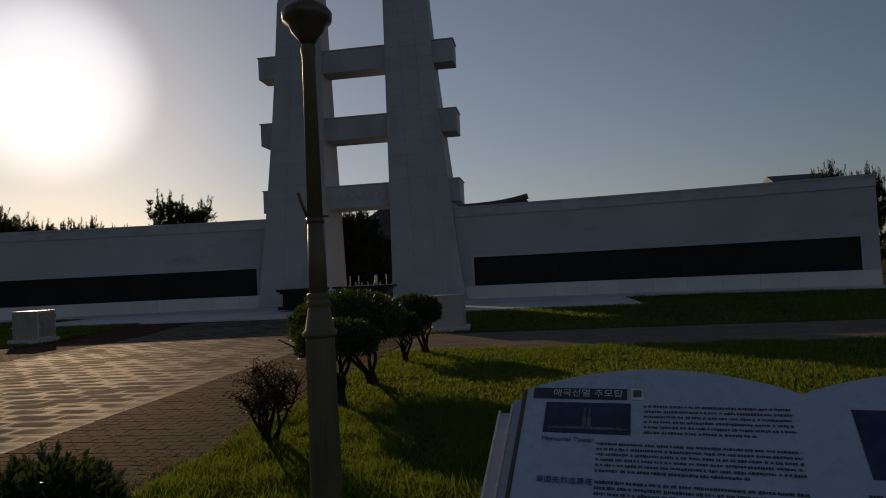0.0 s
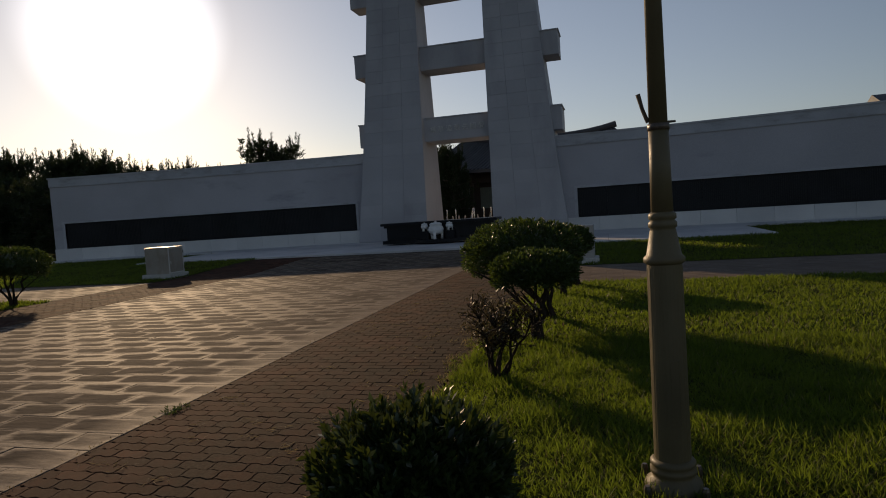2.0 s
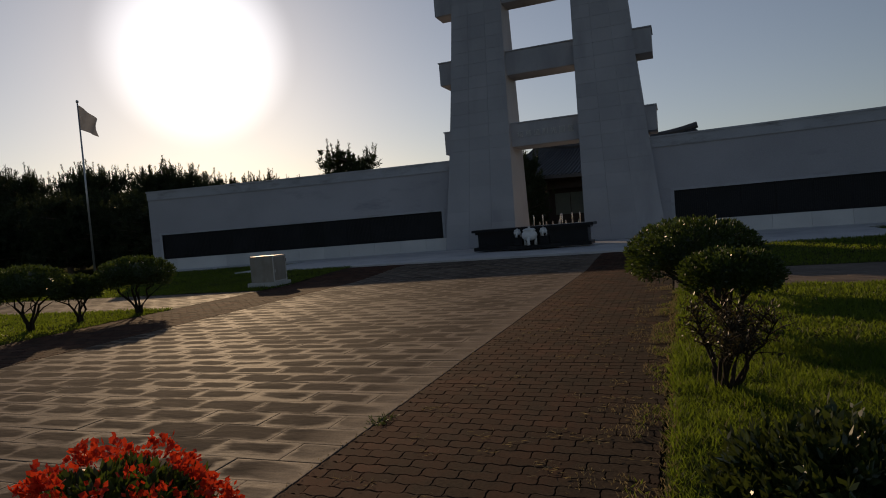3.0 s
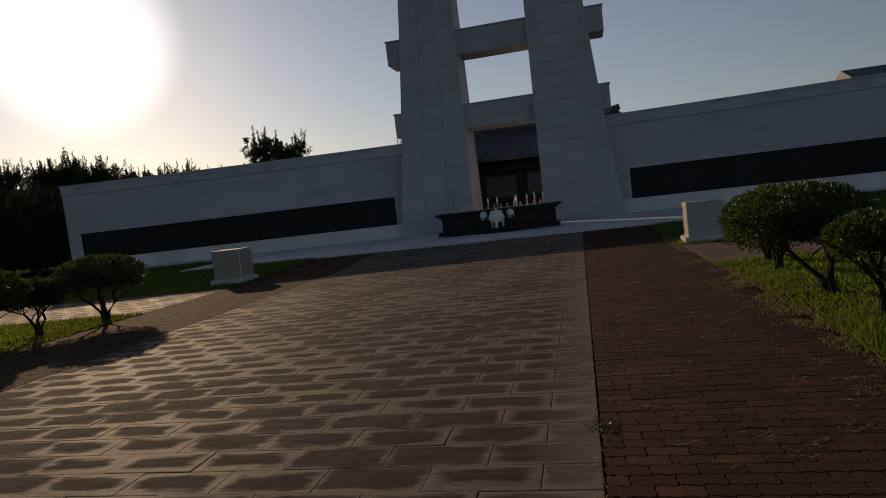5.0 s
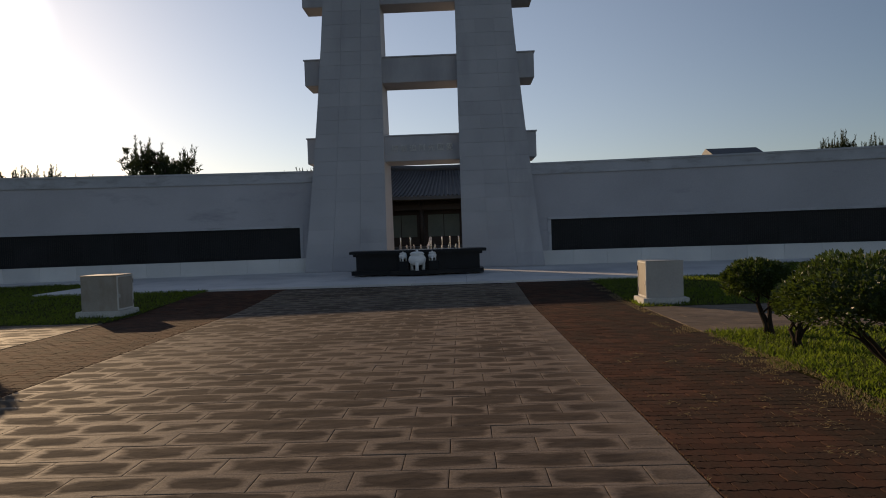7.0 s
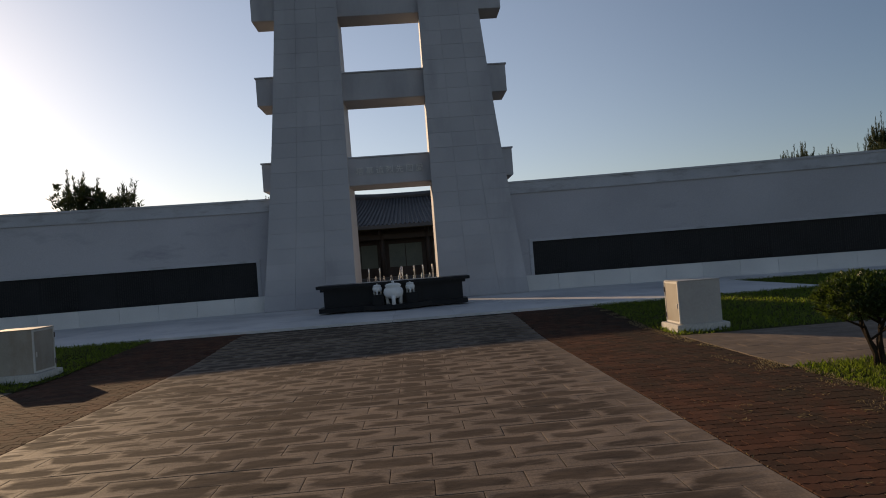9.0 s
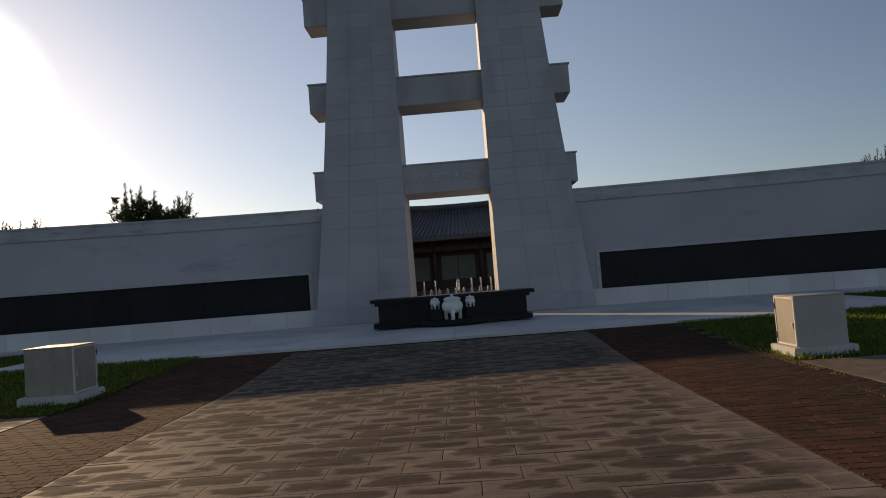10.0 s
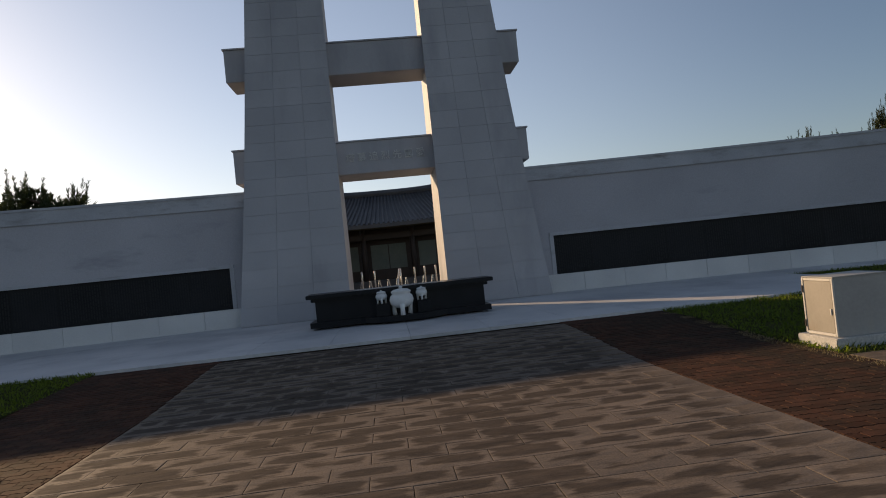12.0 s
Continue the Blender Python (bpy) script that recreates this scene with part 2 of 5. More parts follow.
M_BLACK = surf("black_granite", (0.007, 0.009, 0.012), (0.016, 0.018, 0.022), big=1.2, fine=120, rough=0.32, rough2=0.42, bump=0.03, vary=0.15, spec=0.13)
M_INSCR = surf("engraved_text", (0.012, 0.013, 0.015), (0.02, 0.021, 0.023), big=2, fine=80, spec=0.2, rough=0.6, bump=0.0)
M_PAD = surf("terrace_stone", (0.50, 0.50, 0.50), (0.62, 0.61, 0.60), big=0.5, fine=50, rough=0.5, bump=0.08, stain=(0.36, 0.36, 0.37), stain_scale=0.6, stain_lo=0.5, stain_hi=0.75, vary=0.05, mottle=0.1)
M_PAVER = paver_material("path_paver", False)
M_BRICK = surf("interlocking_brick", (0.062, 0.031, 0.021), (0.092, 0.045, 0.029), big=0.7, fine=70, rough=0.92, bump=0.4, spec=0.06, vary=0.30, stain=(0.062, 0.036, 0.026), stain_scale=1.1, bump_dist=0.004)
M_BRICKS = surf("interlocking_brick_far", (0.062, 0.031, 0.021), (0.092, 0.045, 0.029), big=0.7, fine=70, rough=0.92, bump=0.4, spec=0.06, island=0.30, stain=(0.062, 0.036, 0.026), stain_scale=1.1, bump_dist=0.004)


def trodden_dirt(m):
    """Soil and dry grass dust lying in patches over the bricks, most of it swept towards the lawn edge."""
    nt = m.node_tree
    p = nt.nodes["Principled BSDF"]
    old = p.inputs["Base Color"].links[0].from_socket
    sep = nt.nodes.new("ShaderNodeSeparateXYZ")
    nt.links.new(nt.nodes.new("ShaderNodeNewGeometry").outputs["Position"], sep.inputs[0])
    near = nt.nodes.new("ShaderNodeMapRange")
    nt.links.new(sep.outputs[0], near.inputs[0])
    near.inputs[1].default_value, near.inputs[2].default_value, near.inputs[3].default_value, near.inputs[4].default_value = -3.9, -2.3, 0.0, 0.20
    add = nt.nodes.new("ShaderNodeMath")
    add.operation = "ADD"
    nt.links.new(near.outputs[0], add.inputs[0])
    nt.links.new(noise_tex(nt, 2.6, 7, (1, 0.7, 1), 0.7, "World"), add.inputs[1])
    col = mixed(nt, ramp_mix(nt, add.outputs[0], (0, 0, 0), (0.88, 0.88, 0.88), 0.42, 0.70), old, ramp_mix(nt, noise_tex(nt, 45, 5, coords="World"), (0.026, 0.020, 0.015), (0.056, 0.043, 0.031)))
    nt.links.new(col, p.inputs["Base Color"])


trodden_dirt(M_BRICK)
trodden_dirt(M_BRICKS)
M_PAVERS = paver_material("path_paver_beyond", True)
M_JOINT = surf("joint_soil", (0.035, 0.028, 0.022), (0.065, 0.052, 0.04), big=2, fine=60, spec=0.0, rough=0.95, bump=0.5)
M_CROSS = paver_material("side_path_paver", False, (0.185, 0.150, 0.120), (0.085, 0.070, 0.057))
M_CROSSES = paver_material("side_path_paver_beyond", True, (0.185, 0.150, 0.120), (0.085, 0.070, 0.057))
M_SOIL = surf("lawn_soil", spec=0.0, c1=(0.035, 0.04, 0.015), c2=(0.07, 0.075, 0.03), big=1.5, fine=30, rough=0.95, bump=0.6, bump_dist=0.03)
M_FIELD = surf("ground_field", (0.05, 0.06, 0.025), (0.09, 0.09, 0.045), spec=0.0, big=0.08, fine=4, rough=0.95, bump=0.4, bump_dist=0.05)
M_GRASS = leafy("grass_blades", (0.020, 0.034, 0.005), (0.070, 0.105, 0.017), (0.215, 0.30, 0.026), 0.5, 0.55, 0.2, 1.3, (0.085, 0.092, 0.028))
M_DRY = leafy("dry_grass", (0.21, 0.17, 0.10), (0.35, 0.295, 0.18), (0.30, 0.24, 0.12), 0.4, 0.7, 0.1)
M_LEAF = leafy("hedge_leaves", (0.028, 0.045, 0.012), (0.055, 0.085, 0.02), (0.10, 0.15, 0.02), 0.3, 0.42, 0.45)
M_LEAF_NEAR = leafy("glossy_hedge_leaves", (0.018, 0.032, 0.010), (0.045, 0.07, 0.02), (0.09, 0.12, 0.02), 0.25, 0.35, 0.5)
M_LEAF_RED = leafy("bronze_leaves", (0.020, 0.022, 0.012), (0.044, 0.040, 0.022), (0.10, 0.08, 0.03), 0.25, 0.5, 0.3)
M_NEEDLE = leafy("pine_needles", (0.022, 0.035, 0.015), (0.045, 0.06, 0.025), (0.06, 0.075, 0.02), 0.22, 0.6, 0.2)
M_BARK = surf("bark", (0.06, 0.045, 0.033), (0.10, 0.075, 0.055), big=3, fine=40, rough=0.9, bump=0.7, coords="Object")
M_TWIG = surf("dark_shrub_bark", (0.026, 0.020, 0.015), (0.045, 0.034, 0.026), big=3, fine=40, rough=0.9, bump=0.6, coords="Object", spec=0.1)
M_PETAL = leafy("red_petals", (0.52, 0.025, 0.012), (0.72, 0.065, 0.02), (0.8, 0.07, 0.02), 0.35, 0.5, 0.2)
M_YELLOW = leafy("yellow_petals", (0.6, 0.36, 0.03), (0.7, 0.45, 0.05), (0.7, 0.4, 0.05), 0.35, 0.5, 0.2)
M_CLAY = surf("planter_clay", (0.22, 0.11, 0.07), (0.28, 0.15, 0.10), big=2, fine=50, rough=0.85, bump=0.25)
M_LAMP = surf("khaki_painted_metal", (0.104, 0.085, 0.047), (0.130, 0.107, 0.060), big=3, fine=60, rough=0.5, rough2=0.62, spec=0.3, bump=0.06, coords="Object", stain=(0.125, 0.103, 0.057), stain_scale=6, stain_lo=0.62, stain_hi=0.75, mottle=0.1)
M_LAMPDARK = surf("dark_painted_metal", (0.075, 0.055, 0.042), (0.10, 0.075, 0.055), big=3, fine=60, rough=0.4, bump=0.06, coords="Object")
M_WHITEBOX = surf("cream_painted_steel", (0.33, 0.325, 0.305), (0.39, 0.38, 0.355), big=1.5, fine=30, rough=0.45, bump=0.05, coords="Object", stain=(0.42, 0.37, 0.30), stain_scale=2.5, stain_stretch=(1, 1, 0.4), stain_lo=0.6, stain_hi=0.85, mottle=0.1)
# weathered cream; its darker tone and brown stains also paint shade and brick bounce
M_DARKBOX = surf("weathered_shaded_cream_steel", (0.29, 0.265, 0.22), (0.37, 0.335, 0.285), big=1.5, fine=30, rough=0.5, bump=0.05, coords="Object", stain=(0.22, 0.17, 0.12), stain_scale=2.5, stain_stretch=(1, 1, 0.4), stain_lo=0.5, stain_hi=0.8, mottle=0.1)
M_EDGETRIM = surf("pale_edge_strip", (0.54, 0.52, 0.48), (0.62, 0.60, 0.55), big=2, fine=40, rough=0.5, bump=0.04, coords="Object", mottle=0.1)
M_CONC = surf("pale_concrete", (0.46, 0.45, 0.42), (0.56, 0.54, 0.50), big=2, fine=40, rough=0.85, bump=0.3)
M_URN = surf("white_urn_stone", (0.62, 0.62, 0.61), (0.72, 0.72, 0.70), big=4, fine=80, rough=0.5, bump=0.08, coords="Object", mottle=0.1)
M_STEEL = surf("polished_steel", (0.60, 0.59, 0.57), (0.68, 0.67, 0.65), big=4, fine=80, rough=0.22, bump=0.0, metal=1.0, coords="Object")
M_SIGN = surf("white_sign_panel", (0.36, 0.41, 0.50), (0.41, 0.46, 0.56), big=2, fine=30, rough=0.3, bump=0.02, coords="Object", mottle=0.1)
M_SIGNEDGE = surf("sign_aluminium", (0.40, 0.39, 0.47), (0.46, 0.45, 0.53), big=3, fine=60, rough=0.35, bump=0.03, metal=0.15, coords="Object", mottle=0.1)
M_INK = surf("sign_ink", (0.025, 0.03, 0.045), (0.036, 0.042, 0.06), big=5, fine=60, rough=0.4, bump=0.0, coords="Object")
M_INKBLUE = surf("sign_blue_ink", (0.02, 0.05, 0.14), (0.03, 0.07, 0.18), big=5, fine=60, rough=0.4, bump=0.0, coords="Object")
M_PHOTO = surf("printed_photo", (0.016, 0.024, 0.06), (0.03, 0.045, 0.10), big=6, fine=40, rough=0.4, bump=0.0, coords="Object")
M_PHOTODIM = surf("printed_photo_detail", (0.08, 0.09, 0.12), (0.14, 0.15, 0.18), big=30, fine=90, rough=0.4, bump=0.0, coords="Object")
M_INKPALE = surf("sign_pale_print", (0.55, 0.56, 0.55), (0.62, 0.62, 0.60), big=5, fine=60, rough=0.4, bump=0.0, coords="Object")
M_TEXTGREY = surf("sign_small_print", (0.04, 0.05, 0.065), (0.07, 0.08, 0.10), big=60, fine=200, rough=0.4, bump=0.0, coords="Object")
M_TILE = surf("roof_tile", (0.045, 0.045, 0.05), (0.075, 0.075, 0.08), big=0.8, fine=20, rough=0.6, bump=0.3, vary=0.15)
M_WOOD = surf("dark_red_timber", (0.030, 0.022, 0.018), (0.046, 0.031, 0.026), big=2, fine=30, rough=0.7, bump=0.2)
M_DOORPAPER = surf("pale_door_panel", (0.11, 0.135, 0.12), (0.15, 0.175, 0.15), big=1, fine=20, rough=0.8, bump=0.1)
M_FLAG = leafy("flag_cloth", (0.20, 0.21, 0.23), (0.24, 0.25, 0.27), (0.22, 0.23, 0.26), 0.4, 0.8, 0.1)
M_POLE = surf("flagpole_metal", (0.35, 0.35, 0.35), (0.42, 0.42, 0.42), big=2, fine=30, rough=0.4, bump=0.0, metal=0.7, coords="Object")
M_HOUSE = surf("far_house_wall", (0.40, 0.39, 0.37), (0.48, 0.47, 0.44), big=0.3, fine=5, rough=0.8, bump=0.1)
M_GLASS = surf("dark_window_glass", (0.02, 0.022, 0.025), (0.03, 0.032, 0.035), big=0.5, fine=5, rough=0.15, bump=0.0)


# ---- building helpers ----
def mesh_from(name, bm):
    me = bpy.data.meshes.new(name)
    bm.to_mesh(me)
    bm.free()
    return me


def part(name, bm, material, parent=None, label="", smooth=False):
    """One mesh object out of a bmesh, under a thing or a part."""
    me = mesh_from(name, bm) if isinstance(bm, bmesh.types.BMesh) else bm
    if material and not me.materials:
        me.materials.append(material)
    if smooth:
        me.shade_smooth()
    ob = new(name, me)
    if parent:
        ob.parent = parent
    if label:
        ob["label"] = label
    return ob


def thing(name, label, category, at=(0, 0, 0), rz=0, group="", kind=""):
    ob = new(name)
    ob.empty_display_size = 0.2
    ob.matrix_basis = pose(*at, 0, 0, rz)
    return tagged(ob, label, category, group, kind)


def box(x0, x1, y0, y1, z0, z1, bevel=0.0, bm=None):
    b = bmesh.new()
    vs = [b.verts.new((x, y, z)) for z in (z0, z1) for y in (y0, y1) for x in (x0, x1)]
    for f in ((0, 2, 3, 1), (4, 5, 7, 6), (0, 1, 5, 4), (2, 6, 7, 3), (0, 4, 6, 2), (1, 3, 7, 5)):
        b.faces.new([vs[i] for i in f])
    if bevel:
        bmesh.ops.bevel(b, geom=b.edges[:], offset=bevel, segments=2, affect="EDGES", clamp_overlap=True)
    return join(bm, b)


def join(bm, b):
    """b added to bm, or b itself where there is no bm."""
    if bm is None:
        return b
    me = bpy.data.meshes.new("tmp")
    b.to_mesh(me)
    b.free()
    bm.from_mesh(me)
    bpy.data.meshes.remove(me)
    return bm


def lathe(profile, seg=24, bm=None, at=(0, 0, 0)):
    """A turned solid from (radius, height) pairs."""
    b = bmesh.new()
    rings = [[b.verts.new((at[0] + r * math.cos(2 * math.pi * k / seg), at[1] + r * math.sin(2 * math.pi * k / seg), at[2] + z)) for k in range(seg)] for r, z in profile]
    for lo, hi in zip(rings, rings[1:]):
        for k in range(seg):
            b.faces.new((lo[k], lo[(k + 1) % seg], hi[(k + 1) % seg], hi[k]))
    b.faces.new(rings[0][::-1])
    b.faces.new(rings[-1])
    return join(bm, b)


def tube(points, radii, seg=6, bm=None):
    """A tapered tube along points."""
    b = bmesh.new()
    pts = [Vector(p) for p in points]
    rings = []
    for i, p in enumerate(pts):
        d = (pts[min(i + 1, len(pts) - 1)] - pts[max(i - 1, 0)]).normalized()
        u = d.orthogonal().normalized()
        v = d.cross(u)
        rings.append([b.verts.new(p + radii[i] * (math.cos(2 * math.pi * k / seg) * u + math.sin(2 * math.pi * k / seg) * v)) for k in range(seg)])
    for lo, hi in zip(rings, rings[1:]):
        k0 = min(range(seg), key=lambda k: (hi[k].co - lo[0].co).length)
        for k in range(seg):
            b.faces.new((lo[k], lo[(k + 1) % seg], hi[(k + 1 + k0) % seg], hi[(k + k0) % seg]))
    b.faces.new(rings[0][::-1])
    b.faces.new(rings[-1])
    return join(bm, b)


def raw(name, verts, faces):
    me = bpy.data.meshes.new(name)
    me.from_pydata(verts, [], faces)
    me.update()
    return me


def blade_mesh(name, base, direction, side, length, width):
    """Many single leaves in one mesh: a kite of four corners each."""
    n = len(base)
    d = direction / np.linalg.norm(direction, axis=1, keepdims=True)
    s = side - (side * d).sum(1, keepdims=True) * d
    s /= np.linalg.norm(s, axis=1, keepdims=True) + 1e-9
    L, W = length[:, None], width[:, None]
    v = np.stack([base, base + d * L * 0.45 + s * W / 2, base + d * L, base + d * L * 0.45 - s * W / 2], 1).reshape(-1, 3)
    me = bpy.data.meshes.new(name)
    me.vertices.add(4 * n)
    me.vertices.foreach_set("co", v.astype(np.float32).ravel())
    me.loops.add(4 * n)
    me.loops.foreach_set("vertex_index", np.arange(4 * n, dtype=np.int32))
    me.polygons.add(n)
    me.polygons.foreach_set("loop_start", np.arange(0, 4 * n, 4, dtype=np.int32))
    me.update(calc_edges=True)
    return me


def ground_z(x, y):
    """The paved court is level, and rises a little before the terrace."""
    t = min(1.0, max(0.0, (y - 15.0) / 4.0))
    return 0.15 * t * t * (3 - 2 * t)


def sheet(x0, x1, y0, y1, dz, step=1.0, wob=0.0):
    nx, ny = max(1, round((x1 - x0) / step)), max(1, round((y1 - y0) / step))
    vs = []
    for j in range(ny + 1):
        for i in range(nx + 1):
            x, y = x0 + (x1 - x0) * i / nx, y0 + (y1 - y0) * j / ny
            vs.append((x, y, ground_z(x, y) + dz + (wob * noise.noise((x * 0.7, y * 0.7, 0)) if wob else 0)))
    fs = [(j * (nx + 1) + i, j * (nx + 1) + i + 1, (j + 1) * (nx + 1) + i + 1, (j + 1) * (nx + 1) + i) for j in range(ny) for i in range(nx)]
    return raw("sheet", vs, fs)


# ---- ground ----
BRICK_L, BRICK_R = -12.60, -2.30
PAD_Y, PAD_Z = 19.28, 0.20
PAD_X0, PAD_X1 = AX - 10.5, AX + 10.5
WALK_W = 1.75                            # paved strip along the foot of the walls


def far_ground():
    vs, fs = [], []
    rings = (0, 40, 90, 200, 600, 2500)
    seg = 32
    for r in rings[1:]:
        for k in range(seg):
            vs.append((AX + r * math.cos(2 * math.pi * k / seg), 10 + r * math.sin(2 * math.pi * k / seg), -0.06))
    vs.append((AX, 10, -0.06))
    c = len(vs) - 1
    fs += [(c, k, (k + 1) % seg) for k in range(seg)]
    for i in range(len(rings) - 2):
        fs += [(i * seg + k, (i + 1) * seg + k, (i + 1) * seg + (k + 1) % seg, i * seg + (k + 1) % seg) for k in range(seg)]
    return tagged(part("ground", raw("ground", vs, fs), M_FIELD), "wide flat grassy ground reaching the horizon", "ground", kind="structure")


far_ground()
path_bed = tagged(part("floor_path", sheet(BRICK_L - 0.05, BRICK_R + 0.03, -4, PAD_Y, -0.03), M_JOINT), "straight paved path of pale stone between red brick strips", "path", kind="structure")
cross_r = tagged(part("floor_cross_path_east", sheet(BRICK_R + 0.03, 16, 11.4, 14.4, -0.03), M_JOINT), "narrow paved side path between two lawns", "path", kind="structure")
cross_l = tagged(part("floor_cross_path_west", sheet(-30, BRICK_L - 0.05, 11.2, 14.3, -0.03), M_JOINT), "narrow paved side path crossing the lawn", "path", kind="structure")


def lawn(name, x0, x1, y0, y1, label):
    return tagged(part(name, sheet(x0, x1, y0, y1, 0.0, 0.5, 0.03), M_SOIL), label, "lawn", kind="structure")


lawn("ground_lawn_near", BRICK_R + 0.05, 16, -4, 11.4, "sunlit green lawn beside the brick path")
lawn("ground_lawn_west", -30, BRICK_L - 0.02, -4, 11.2, "green lawn with clipped shrubs beside the path")
lawn("ground_lawn_far_east", BRICK_R + 0.03, 16, 14.4, PAD_Y, "shaded green lawn before the terrace")
lawn("ground_lawn_far_west", -30, BRICK_L - 0.02, 14.3, PAD_Y, "shaded green lawn before the terrace")
lawn("ground_lawn_wall_east", PAD_X1 + 0.02, 16, PAD_Y, 26.5, "shaded lawn at the foot of the memorial wall")
lawn("ground_lawn_wall_west", -30, PAD_X0 - 0.02, PAD_Y, 26.5, "shaded lawn at the foot of the memorial wall")

# terrace in front of the monument, of large slabs
terrace = thing("floor_terrace", "pale stone terrace slabs before the memorial tower", "terrace", kind="structure")
part("bed", box(PAD_X0, PAD_X1, PAD_Y + 0.02, 30, -0.1, PAD_Z - 0.03), M_JOINT, terrace)

# ---- memorial tower ----
def leg_out(z):
    return 4.52 - 0.122 * z + 0.0026 * z * z


def leg_front(z):
    return 25.84 + 0.042 * z


LEG_IN, LEG_TOP, LEG_BACK = 1.42, 17.0, 28.75


def tapered_slab(d0a, d1a, d0b, d1b, z0, z1, side, y0, y1, thick):
    """A slab on the front of a leg, between two heights."""
    b = bmesh.new()
    lo = [(AX + side * d0a, y0), (AX + side * d1a, y0)]
    hi = [(AX + side * d0b, y1), (AX + side * d1b, y1)]
    vs = [b.verts.new((lo[0][0], y0, z0)), b.verts.new((lo[1][0], y0, z0)), b.verts.new((hi[1][0], y1, z1)), b.verts.new((hi[0][0], y1, z1))]
    vb = [b.verts.new((v.co.x, v.co.y + thick, v.co.z)) for v in vs]
    f = [b.faces.new(vs), b.faces.new(vb[::-1])]
    for i in range(4):
        j = (i + 1) % 4
        f.append(b.faces.new((vs[i], vb[i], vb[j], vs[j])))
    bmesh.ops.recalc_face_normals(b, faces=b.faces)
    return b


tower = thing("memorial_tower", "tall twin-legged grey granite memorial tower with cross beams", "monument", (AX, 26, PAD_Z))
inv = Matrix.Translation((-AX, -26, -PAD_Z))


def tpart(name, bm, material, parent=tower, label="", base=inv):
    bm.transform(base)
    return part(name, bm, material, parent, label)


leg_parts = {}
for side in (-1, 1):
    b = bmesh.new()
    zs = [PAD_Z - 0.15 + (LEG_TOP - PAD_Z + 0.15) * k / 12 for k in range(13)]
    rings = []
    for z in zs:
        back = LEG_BACK - 0.10 * z
        xi, xo, yf = AX + side * (LEG_IN + 0.02), AX + side * (leg_out(z) - 0.02 + (0.07 if side < 0 else 0)), leg_front(z) + 0.028
        rings.append([b.verts.new(c) for c in ((xi, yf, z), (xo, yf, z), (xo, back, z), (xi, back, z))])
    for lo, hi in zip(rings, rings[1:]):
        for k in range(4):
            b.faces.new((lo[k], lo[(k + 1) % 4], hi[(k + 1) % 4], hi[k]))
    b.faces.new(rings[0])
    b.faces.new(rings[-1])
    bmesh.ops.recalc_face_normals(b, faces=b.faces)
    leg_parts[side] = tpart("leg", b, M_STONE)

# cross beams that run through both legs and end in stubs
for top in (5.32, 8.33, 11.32):
    tpart("cross_beam", box(AX - 4.44, AX + 4.37, 26.50, LEG_BACK - 0.1 * top - 0.12, top - 0.96, top, 0.012), M_STONE)
    tpart("beam_coping", box(AX - 4.48, AX + 4.41, 26.46, LEG_BACK - 0.1 * top - 0.08, top - 0.002, top + 0.045, 0.008), M_CAP)


def letters(text, size, at, material, parent, rx=90, depth=0.004, name="inscription", rz=0, align="CENTER"):
    cu = bpy.data.curves.new(name, "FONT")
    cu.body, cu.size, cu.extrude, cu.align_x, cu.align_y = text, size, depth, align, "CENTER"
    tmp = new("tmp_text", cu)
    me = bpy.data.meshes.new_from_object(tmp.evaluated_get(bpy.context.evaluated_depsgraph_get()))
    bpy.data.objects.remove(tmp)
    bpy.data.curves.remove(cu)
    me.name = name
    me.materials.clear()
    ob = part(name, me, material, parent)
    ob.matrix_basis = pose(*at, rx, 0, rz)
    return ob


M_GILT = surf("dull_metal_letters", (0.58, 0.58, 0.57), (0.67, 0.67, 0.65), big=6, fine=60, rough=0.5, bump=0.0, metal=0.0, coords="Object")
for k, ch in enumerate("塔慕追烈先國愛"):
    letters(ch, 0.28, (-1.05 + 0.35 * k, 26.478 - 26, 4.83 - PAD_Z), M_GILT, tower, depth=0.018)


# ---- curved memorial walls ----
def wall_y(d):
    return 26.55 - 0.0063 * d * d


def wall_strip(side, d0, d1, z0, z1, front, back, name, material, parent, label="", n=None, bevel=False):
    """A length of wall that follows the wall's gentle curve; front and back are set off from its face."""
    n = n or max(1, round((d1 - d0) / 1.0))
    vs = []
    for k in range(n + 1):
        d = d0 + (d1 - d0) * k / n
        x, y = AX + side * d, wall_y(d)
        vs += [(x, y + front, z0), (x, y + front, z1), (x, y + back, z1), (x, y + back, z0)]
    fs = []
    for k in range(n):
        a, c = 4 * k, 4 * k + 4
        fs += [(a + i, a + (i + 1) % 4, c + (i + 1) % 4, c + i) for i in range(4)]
    fs += [(3, 2, 1, 0), (4 * n, 4 * n + 1, 4 * n + 2, 4 * n + 3)]
    me = raw(name, vs, fs)
    b = bmesh.new()
    b.from_mesh(me)
    bmesh.ops.recalc_face_normals(b, faces=b.faces)
    b.to_mesh(me)
    b.free()
    return part(name, me, material, parent, label)


